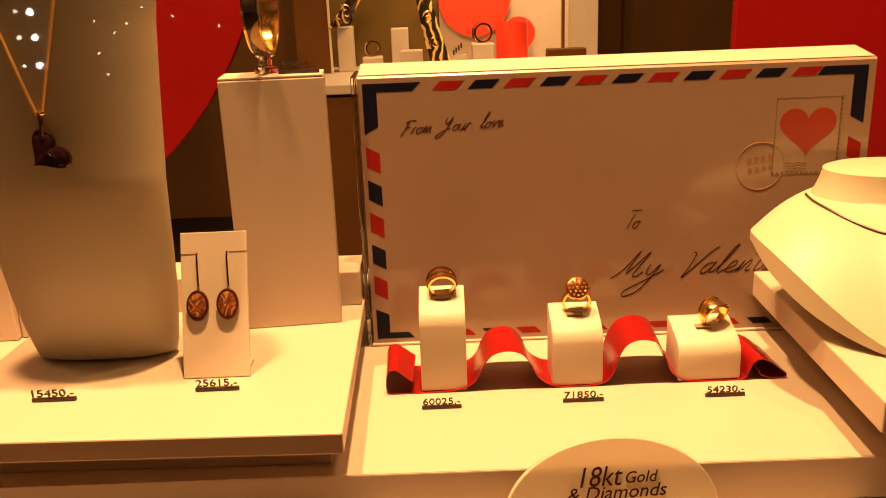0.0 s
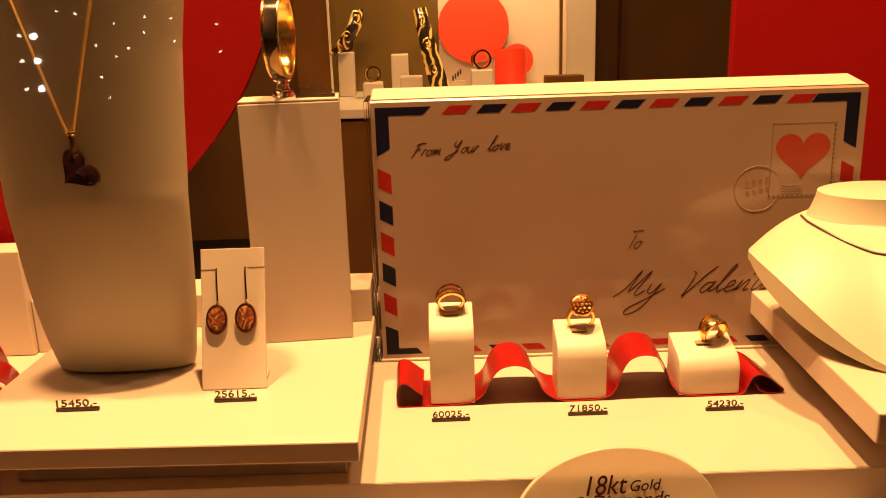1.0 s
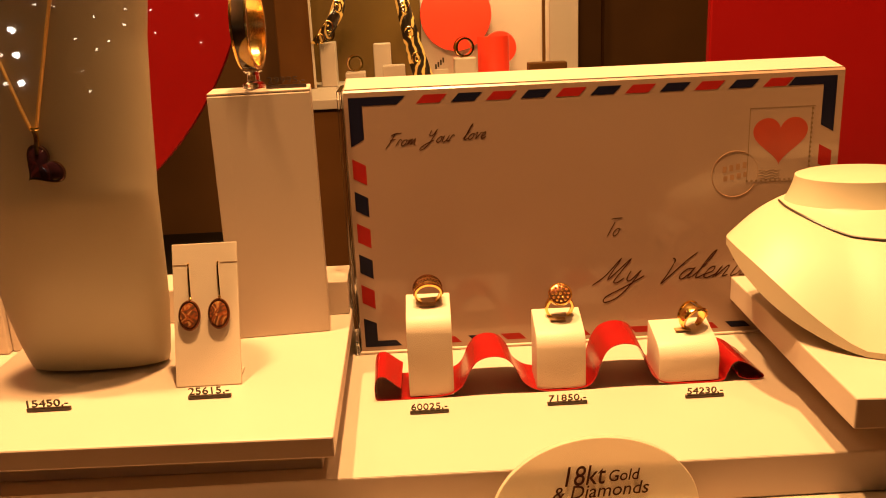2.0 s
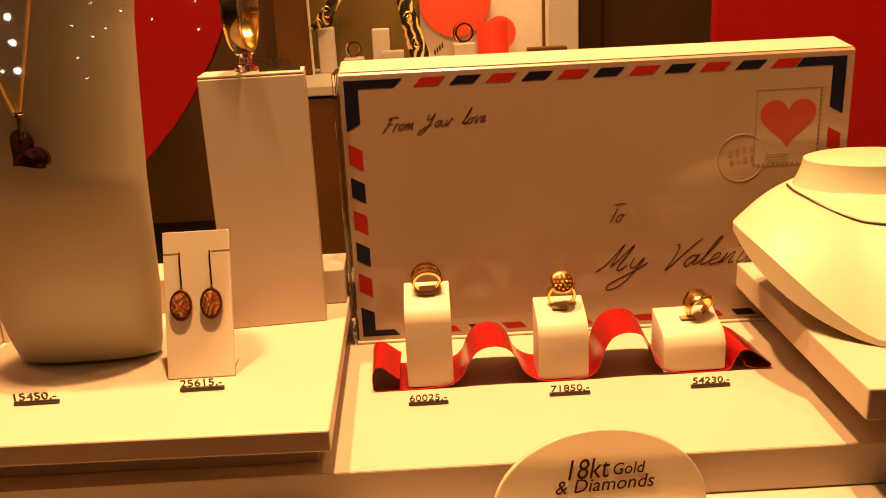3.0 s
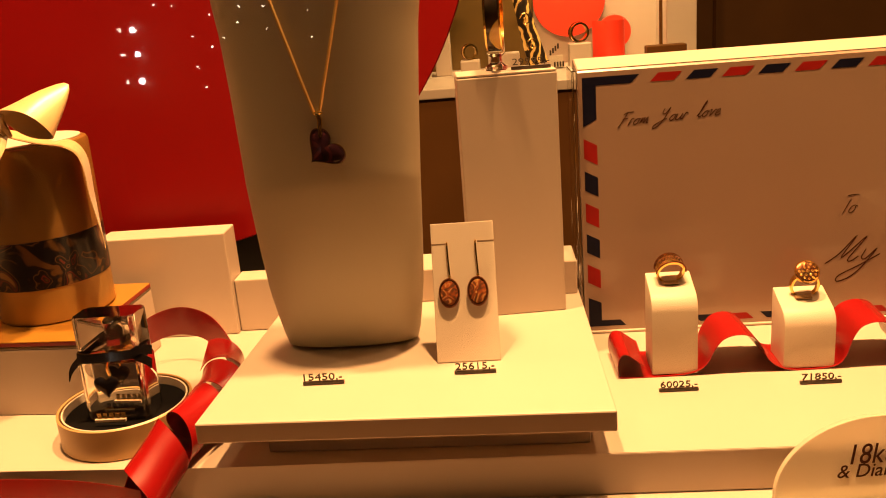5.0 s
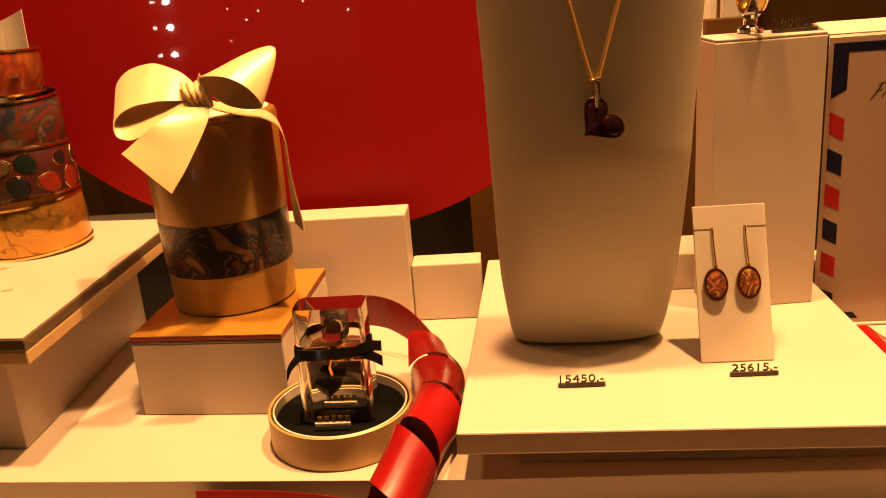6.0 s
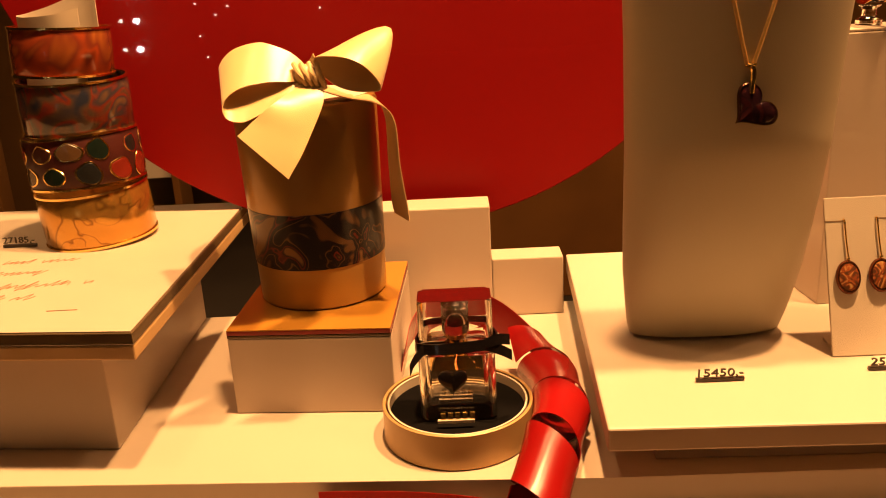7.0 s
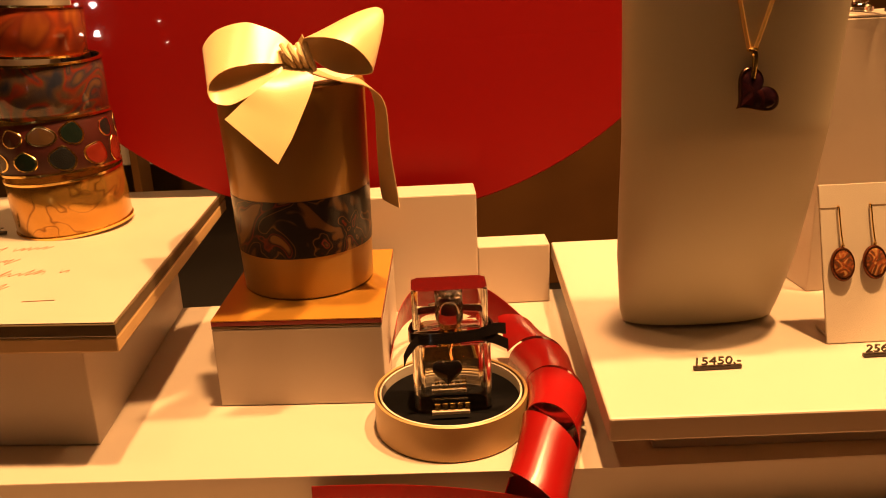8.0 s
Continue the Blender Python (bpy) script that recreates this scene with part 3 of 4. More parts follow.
# ---- red ribbon winding under the ring stands ----
def ring_ribbon():
    key = [(0.0100, 0.0130), (0.0075, 0.0150), (0.0025, 0.0205), (-0.003, 0.0255), (-0.0080, 0.0245), (-0.0105, 0.0170), (-0.0105, 0.0060), (-0.0085, 0.0012), (0.004, 0.0007), (0.028, 0.0007),
           (0.046, 0.0030), (0.056, 0.0110), (0.0620, 0.0270), (0.0685, 0.0375), (0.0785, 0.0410), (0.0880, 0.0375), (0.0945, 0.0270), (0.100, 0.0120), (0.111, 0.0025), (0.128, 0.0007),
           (0.148, 0.0030), (0.156, 0.0120), (0.1610, 0.0310), (0.1675, 0.0430), (0.1785, 0.0470), (0.1895, 0.0425), (0.1950, 0.0290), (0.2000, 0.0120), (0.210, 0.0025), (0.228, 0.0007),
           (0.250, 0.0012), (0.2545, 0.0090), (0.258, 0.0185), (0.263, 0.0215), (0.270, 0.0180), (0.277, 0.0110), (0.2825, 0.0050), (0.2800, 0.0014), (0.270, 0.0018), (0.263, 0.0055), (0.262, 0.0100)]
    path = smooth_path([(1.03 * x + 0.002, 0.5895, 0.78 * z) for x, z in key], 8)
    sides = [Vector((0.0015 * math.sin(p.x * 40), 0.0245, 0)) for p in path]
    tagged(part("ribbon", band(path, sides, 0.0005, 4), SATIN_RED, None, smooth=True), "glossy red satin ribbon looping between the ring stands", "ribbon")


ring_ribbon()


# ---- half-round sign ----
def sign():
    e = thing("counter_sign", "cream half-round sign reading 18kt Gold and Diamonds", "sign", (0.135, 0.43, -0.0308))
    arc = [(0.0670 * math.cos(a), 0.010 + 0.050 * math.sin(a)) for a in [math.pi * i / 30 for i in range(31)]]
    m = pose(0.1350, 0.4300, -0.0306, -8, 0, 3.0)
    part("plate", moved(outline([(0.0670, 0)] + arc + [(-0.0670, 0)], 0.0045, 0.0006), m), CARD_SIGN, e)
    part("foot", moved(block(-0.060, 0.060, 0.0047, 0.022, 0, 0.003, 0.0005), pose(0.1350, 0.4300, -0.0306, 0, 0, 3.0)), CARD_SIGN, e)
    q = m @ pose(0, -0.0003, 0)
    for name, text, x, z, w, h in (("line_number", "18kt", -0.0200, 0.0295, 0.0265, 0.0130), ("line_gold", "Gold", 0.0085, 0.0305, 0.0200, 0.0075), ("line_diamonds", "& Diamonds", -0.0280, 0.0210, 0.0620, 0.0085)):
        ob = letters(name, text, INK, e, (0, 0, 0), w, h, 0.25, depth=0.0003)
        ob.data.transform(q @ pose(x, 0, z))


CARD_SIGN = shade("frosted_sign", (0.86, 0.78, 0.62), 0.45, vary=0.04, scale=20)
CARD_SIGN.node_tree.nodes["Principled BSDF"].inputs["Transmission Weight"].default_value = 0.55
sign()


# ---- earring card ----
def earring_card():
    e = thing("earring_card", "cream card holding a pair of drop earrings", "earring card", (-0.121, 0.52, 0.0437))
    m = pose(-0.1430, 0.5150, 0.0440, -20, 0, 0)
    part("card", moved(block(0, 0.0455, 0, 0.0022, 0, 0.1000, 0.0005), m), CARD, e)
    part("slot", moved(block(0.0, 0.0120, -0.0002, 0.0003, 0.0846, 0.0854, 0), m), GREYINK, e)
    part("slot", moved(block(0.0335, 0.0455, -0.0002, 0.0003, 0.0854, 0.0862, 0), m), GREYINK, e)
    part("prop", moved(block(0.004, 0.043, 0.012, 0.026, 0.0002, 0.0022, 0.0004), pose(-0.1430, 0.5150, 0.0437, 0, 0, 0)), CARD, e)
    return m


CARD_POSE = earring_card()


def earring(u, w):
    m = CARD_POSE @ pose(u, -0.0006, w)
    e = thing("earring", "gold drop earring with an oval amber enamel medallion", "earring", m.translation, "earrings")
    part("hook", tube([m @ Vector(p) for p in ((0, 0.004, 0.0355), (0, 0.0, 0.0365), (0, -0.0012, 0.0340), (0.0004, -0.0012, 0.022), (0.0010, -0.0016, 0.0118))], 0.0006, 6, 5), GOLD, e, smooth=True)
    oval = lambda r, y: [m @ Vector((r * 0.0077 * math.cos(a), y, r * 0.0108 * math.sin(a))) for a in [2 * math.pi * i / 36 for i in range(36)]]
    part("bezel", loft([oval(0.93, -0.0002), oval(1.0, -0.0010), oval(1.0, -0.0022), oval(0.93, -0.0032), oval(0.80, -0.0030)]), MAROON_GOLD, e, "dark gold bezel", smooth=True)
    part("medallion", loft([oval(0.80, -0.0028), oval(0.78, -0.0034), oval(0.6, -0.0040), oval(0.3, -0.0044), oval(0.05, -0.0045)]), AMBER, e, "amber enamel", smooth=True)
    s = bmesh.new()
    bmesh.ops.create_uvsphere(s, u_segments=10, v_segments=6, radius=0.0012)
    part("link", moved(s, m @ pose(0.0008, -0.0016, 0.0116)), GOLD, e, smooth=True)


earring(0.0115, 0.0495)
earring(0.0320, 0.0500)


# ---- tall necklace bust ----
def bust_y(z):
    """Front of the bust at height z."""
    return 0.549 - 0.036 * min(1.0, max(0.0, (z - 0.05) / 0.13)) ** 0.8 - 0.03 * max(0.0, z - 0.18)


def tall_bust():
    rings_ = []
    table = [(0.0439, 0.0495), (0.050, 0.0520), (0.070, 0.0550), (0.095, 0.0582), (0.125, 0.0600), (0.160, 0.0615), (0.200, 0.0632), (0.240, 0.0650), (0.280, 0.0675), (0.320, 0.0725), (0.350, 0.078), (0.370, 0.072), (0.382, 0.045)]
    zs = [a for a, _ in table]
    for k in range(61):
        z = zs[0] + (zs[-1] - zs[0]) * k / 60 - (0.0033 if k == 1 else 0.0)
        hw = float(np.interp(z, zs, [b for _, b in table])) - (0.006 if k == 0 else 0.0)
        f = (0.006 if k == 0 else 0.0) + bust_y(z) if z < 0.35 else bust_y(z) + (z - 0.35) * 0.8
        deep = 0.014 + 0.25 * (hw - 0.048) + 0.012 * min(1, (z - 0.04) / 0.15)
        cx = -0.2105 + 0.004 * (z - 0.05) / 0.2
        ring_ = []
        for i in range(72):
            a = 2 * math.pi * i / 72
            c, s = math.cos(a), math.sin(a)
            p = 2.4
            px = hw * math.copysign(abs(c) ** (2 / p), c)
            py = deep * math.copysign(abs(s) ** (2 / 2.0), s)
            ring_.append((cx + px, f + deep + py, z))
        rings_.append(ring_)
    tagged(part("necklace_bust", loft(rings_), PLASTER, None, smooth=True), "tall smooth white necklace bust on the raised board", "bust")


tall_bust()


CHAIN_L = [(-0.209, 0.2285), (-0.2125, 0.241), (-0.2205, 0.271), (-0.2285, 0.301), (-0.240, 0.345)]
CHAIN_R = [(-0.2055, 0.2285), (-0.2020, 0.241), (-0.1935, 0.271), (-0.1850, 0.301), (-0.172, 0.345)]


def heart_necklace():
    e = thing("necklace", "gold chain necklace with a dark enamel heart pendant", "necklace", (-0.207, 0.52, 0.21))
    f = lambda x, z: Vector((x, bust_y(z) - 0.0016 + 0.9 * (x + 0.209) ** 2 * 2.2, z))
    for name, pts in (("chain", CHAIN_L), ("chain", CHAIN_R)):
        part(name, tube([f(x, z) for x, z in pts], 0.0012, 6, 10), GOLD_SATIN, e, "fine gold snake chain", smooth=True)
    c = f(-0.207, 0.222)
    part("bail", tube([c + Vector(p) for p in ((-0.0022, 0.0006, 0.0068), (0.0, -0.0016, 0.0062), (0.0024, 0.0006, 0.0068))], 0.0014, 8, 5), GOLD, e, smooth=True)
    part("loop", tube([c + Vector(p) for p in ((0, -0.001, 0.0062), (0.0012, -0.0020, 0.002), (0.0004, -0.0026, -0.0090))], 0.0016, 8, 5), GOLD, e, smooth=True)
    pts = []
    for i in range(60):
        a = 2 * math.pi * i / 60
        hx, hz = 16 * math.sin(a) ** 3, 13 * math.cos(a) - 5 * math.cos(2 * a) - 2 * math.cos(3 * a) - math.cos(4 * a)
        pts.append((hx / 16, hz / 16))
    m = Matrix.Translation(f(-0.2045, 0.2048) + Vector((0, -0.0022, 0))) @ pose(0, 0, 0, -6, 0, 0) @ pose(0, 0, 0, 0, 50, 0)
    ringp = lambda k, y: [m @ Vector((x * 0.0144 * k, y, z * 0.0124 * k)) for x, z in pts]
    part("pendant_rim", loft([ringp(0.94, 0.0018), ringp(1.0, 0.0008), ringp(1.0, -0.0010), ringp(0.95, -0.0018), ringp(0.86, -0.0016)]), PENDANT_RIM, e, "blackened gold rim", smooth=True)
    part("pendant", loft([ringp(0.86, -0.0014), ringp(0.80, -0.0022), ringp(0.5, -0.0028), ringp(0.05, -0.0030)]), PENDANT, e, "dark violet and maroon enamel heart", smooth=True)


PENDANT = enamel("dark_enamel", [(0.0, (0.008, 0.004, 0.010)), (0.5, (0.020, 0.006, 0.009)), (0.65, (0.040, 0.008, 0.008)), (1.0, (0.012, 0.006, 0.028))], 60, 2, "noise")
PENDANT_RIM = shade("blackened_gold", (0.055, 0.020, 0.012), 0.25, 0.7, vary=0.25, scale=300)
heart_necklace()


# ---- low neck bust with a cord ----
def neck_ring(u, n=72):
    """Ring of the neck bust: u from 0 at the foot of the neck to 1 at the rim of the shoulders."""
    ring_ = []
    for i in range(n):
        a = 2 * math.pi * i / n
        c, s = math.cos(a), math.sin(a)
        rim = Vector((0.385 + 0.117 * c, 0.585 + (0.050 if s > 0 else 0.122) * s, 0.0))
        f = min(1.0, max(0.0, -s / 0.86))
        rim.z = 0.0550 + 0.0520 * (1 - f) ** 1.05 + 0.003 + 0.013 * math.sin(math.pi * f)
        neck = Vector((0.377 + 0.056 * c, 0.606 + 0.040 * s, 0.1315 + 0.002 * s))
        p = neck.lerp(rim, u)
        p.z += 0.0100 * math.sin(math.pi * u) * (0.45 + 0.75 * f)
        ring_.append(p)
    return ring_


def low_bust():
    rings_ = []
    for k in range(13):
        h = k / 12
        w = 0.915 + 0.075 * h ** 2
        z = 0.1510 - 0.0195 * h
        rings_.append([(0.377 + 0.053 * w * (1 + 0.06 * h) * math.cos(a), 0.607 + 0.038 * w * (1 + 0.05 * h) * math.sin(a), z) for a in [2 * math.pi * i / 72 for i in range(72)]])
    rings_.insert(0, [(0.377 + 0.0450 * math.cos(a), 0.607 + 0.0315 * math.sin(a), 0.1523) for a in [2 * math.pi * i / 72 for i in range(72)]])
    rings_ += [neck_ring(k / 16) for k in range(1, 17)]
    rim = rings_[-1]
    low = []
    for i, p in enumerate(rim):
        f = min(1.0, max(0.0, -math.sin(2 * math.pi * i / 72) / 0.86))
        low.append(Vector((p.x, p.y, 0.0538 + 0.0500 * (1 - f) ** 1.05)))
    rings_.append([p + Vector((0, 0, -0.0012)) for p in rim])
    rings_.append(low)
    centre = Vector((0.385, 0.560, 0.0))
    rings_.append([Vector((centre.x + (p.x - centre.x) * 0.93, centre.y + (p.y - centre.y) * 0.93, max(0.0533, p.z - 0.0008))) for p in low])
    rings_.append([Vector((centre.x + (p.x - centre.x) * 0.45, centre.y + (p.y - centre.y) * 0.45, 0.0533)) for p in low])
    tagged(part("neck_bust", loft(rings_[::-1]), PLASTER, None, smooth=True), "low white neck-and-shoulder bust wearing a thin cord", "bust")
    cord = [neck_ring(0.10 + 0.22 * max(0.0, -math.sin(2 * math.pi * i / 72)))[i % 72] + Vector((0, -0.0002, 0.0010)) for i in range(34, 75 - 2)]
    tagged(part("cord_necklace", tube(cord, 0.0009, 6, 3), BAR, None, smooth=True), "thin dark cord round the white neck bust", "necklace")


low_bust()


# ---- bangle on the tall box ----
def box_bangle():
    base = (-0.088, 0.630, 0.2367)
    st = thing("bangle_stand", "small clear acrylic foot on the white box", "stand", base)
    part("foot", moved(lathe([(0.0, 0), (0.0085, 0), (0.0085, 0.003), (0.005, 0.005), (0.0045, 0.010), (0.008, 0.013), (0.0, 0.013)], 24), pose(*base)), ACRYLIC, st, smooth=True)
    e = thing("bangle", "gold bangle with dark enamel standing upright on its foot", "bangle", (base[0], base[1], base[2] + 0.0135))
    m = pose(base[0], base[1], base[2] + 0.0135 + 0.0325, 0, 0, 87) @ pose(0, 0, 0, 90, 0, 0)
    part("hoop", moved(lathe([(0.0295, -0.006), (0.0310, -0.006), (0.0310, 0.006), (0.0295, 0.006)], 72), m), GOLD, e, smooth=True)
    part("enamel", moved(lathe([(0.0311, -0.0048), (0.0319, -0.0044), (0.0319, 0.0044), (0.0311, 0.0048)], 72), m), SCARF, e, "black and gold enamel", smooth=True)
    for s in (-1, 1):
        part("rim", moved(lathe([(0.0308, s * 0.0050), (0.0324, s * 0.0050), (0.0324, s * 0.0062), (0.0308, s * 0.0062)], 72), m), GOLD, e)


box_bangle()


# ---- gift box with bow ----
RED_CARD = shade("red_card", (0.26, 0.018, 0.010), 0.35, vary=0.25, scale=60)
GB = (-0.4775, 0.6305)
PED = 0.0630


def gift():
    p = thing("pedestal", "white pedestal topped with gold paper under clear acrylic", "pedestal", (-0.475, 0.63, 0.0004))
    q = [(-0.5345, 0.556), (-0.4225, 0.549), (-0.4170, 0.684), (-0.5270, 0.690)]
    part("body", prism(q, 0.0004, PED - 0.0065, 0.001), WHITE, p)
    part("acrylic_top", prism(q, PED - 0.0062, PED - 0.0042, 0.0005), FROST, p, "clear acrylic sheet")
    part("red_layer", prism(q, PED - 0.0040, PED - 0.0010, 0.0004), RED_CARD, p, "dark red card layer")
    part("gold_paper", prism(q, PED - 0.0008, PED, 0.0002), GOLD_PAPER, p, "orange gold paper")
    e = thing("gift_box", "round bronze gift box with a printed band and cream bow", "gift box", (*GB, PED + 0.0003))
    m = pose(GB[0] + 0.0005, GB[1], PED + 0.0006, 0, -0.6, 0)
    R, h = 0.0480, 0.1440
    part("base_band", moved(lathe([(0.0, 0), (R - 0.0025, 0), (R - 0.0015, 0.001), (R - 0.0006, 0.0298), (0.0, 0.0298)], 72), m), WRAP_GOLD, e, "gold card band", smooth=True)
    part("printed_band", moved(lathe([(0.0, 0.0300), (R - 0.0001, 0.0300), (R + 0.0010, 0.0700), (0.0, 0.0700)], 72), m), PRINT_DARK, e, "dark printed picture band", smooth=True)
    part("wrap", moved(lathe([(0.0, 0.0702), (R + 0.0008, 0.0702), (R + 0.0028, h - 0.004), (R + 0.0015, h - 0.001), (R - 0.002, h), (0.0, h)], 72), m), WRAP, e, "bronze satin wrap", smooth=True)
    part("lid_face", moved(lathe([(0.0, h + 0.0002), (R - 0.0025, h + 0.0002), (R - 0.0025, h + 0.0010), (0.0, h + 0.0010)], 72), m), CARD, e)
    # bow
    k = Vector((-0.4665, 0.5850, PED + h + 0.0200))
    W = 0.0175

    def ribbon(name, keys, steps=10, cup=0.0):
        pts = smooth_path([k + Vector(a) for a, _, _ in keys], steps)
        sid = smooth_path([Vector(b) for _, b, _ in keys], steps)
        wid = [keys[min(i // steps, len(keys) - 1)][2] * (1 - (i % steps) / steps) + keys[min(i // steps + 1, len(keys) - 1)][2] * ((i % steps) / steps) for i in range(len(pts))]
        part(name, band(pts, [s.normalized() * w for s, w in zip(sid, wid)], 0.0006, 8, cup), SATIN_CREAM, e, "cream satin ribbon", smooth=True)

    ribbon("bow_loop", [((0, 0, 0), (0, 0.5, 0.9), 0.004), ((-0.012, -0.003, 0.0060), (0.05, 0.70, 0.70), 0.012), ((-0.030, -0.004, 0.0095), (0.0, 0.72, 0.70), 0.0170), ((-0.046, -0.006, 0.0060), (-0.15, 0.75, 0.64), 0.0178), ((-0.0550, -0.008, -0.0030), (-0.2, 0.80, 0.56), 0.0178), ((-0.0515, -0.012, -0.0110), (-0.1, 0.80, 0.60), 0.0175), ((-0.0390, -0.014, -0.0135), (0.0, 0.76, 0.65), 0.0165), ((-0.0230, -0.012, -0.0095), (0.05, 0.74, 0.66), 0.0130), ((-0.010, -0.008, -0.0040), (0.05, 0.7, 0.7), 0.0085), ((0, -0.002, 0), (0, 0.5, 0.9), 0.004)])
    tip, mouth = k + Vector((0.0530, 0.010, 0.0265)), k + Vector((0.0265, -0.012, 0.0005))
    u, v = Vector((0.0215, -0.0035, -0.0090)), Vector((0.0026, -0.0085, 0.0100))
    shell = []
    for inner in (0, 1):
        rows = []
        for i in range(13):
            f = i / 12
            c = tip.lerp(mouth, f)
            w = 0.10 + 0.90 * f ** 0.75
            t = 0.03 + 0.97 * f ** 0.9
            off = 0.0007 if inner else 0.0
            rows.append([c + u * math.cos(a) * (w - off / 0.022) + v * math.sin(a) * (t - off / 0.016) + Vector((0, 0, 0.0010 * math.sin(3 * a + 4 * f) * f)) for a in [2 * math.pi * j / 40 for j in range(40)]])
        shell += rows if not inner else rows[::-1]
    part("bow_loop", loft(shell), SATIN_CREAM, e, "cream satin ribbon loop", smooth=True)
    ribbon("bow_neck", [((0, 0, 0), (0, 0.3, 1), 0.005), ((0.004, -0.004, 0.0015), (-0.3, 0.3, 1), 0.008), ((0.0095, -0.008, 0.0040), (-0.4, 0.2, 1), 0.011)], 6)
    ribbon("bow_tail", [((0.0030, -0.007, -0.004), (1, 0, 0), 0.0065), ((0.000, -0.019, -0.012), (0.95, 0.05, -0.25), 0.0115), ((-0.0080, -0.031, -0.0225), (0.85, 0.1, -0.53), 0.0150), ((-0.0165, -0.040, -0.0335), (0.78, 0, -0.62), 0.0180), ((-0.0245, -0.0480, -0.0430), (0.71, 0, -0.71), 0.0200)])
    ribbon("bow_tail", [((0.002, 0.002, -0.006), (0, 1, 0.2), 0.006), ((0.022, 0.016, -0.017), (-0.2, 1, 0), 0.012), ((0.040, 0.022, -0.0215), (-0.3, 1, 0.1), 0.014), ((0.0490, 0.022, -0.034), (-0.3, 1, 0), 0.015), ((0.0500, 0.022, -0.064), (-0.35, 1, 0), 0.015), ((0.0520, 0.022, -0.096), (-0.5, 1, 0), 0.014), ((0.0530, 0.020, -0.104), (-0.5, 1, 0), 0.013)])
    s = bmesh.new()
    bmesh.ops.create_uvsphere(s, u_segments=20, v_segments=12, radius=1)
    for v in s.verts:
        a = math.atan2(v.co.y, v.co.x)
        g = 1 + 0.07 * math.sin(7 * v.co.z + 2 * v.co.x)
        v.co = (v.co.x * 0.0085 * g, v.co.y * 0.0065 * g, v.co.z * 0.0078 * g)
    part("knot", moved(s, pose(k.x, k.y - 0.004, k.z, 0, 25, 0)), SATIN_CREAM, e, smooth=True)
    for i in range(4):
        pts = [k + Vector((-0.008 + 0.005 * i, -0.004 - 0.002 * (i % 2), 0.008)), k + Vector((-0.003 + 0.004 * i, -0.0118, 0.001)), k + Vector((0.001 + 0.0035 * i, -0.0085, -0.008))]
        part("knot_fold", tube(pts, 0.0017, 8, 5), SATIN_CREAM, e, smooth=True)


gift()


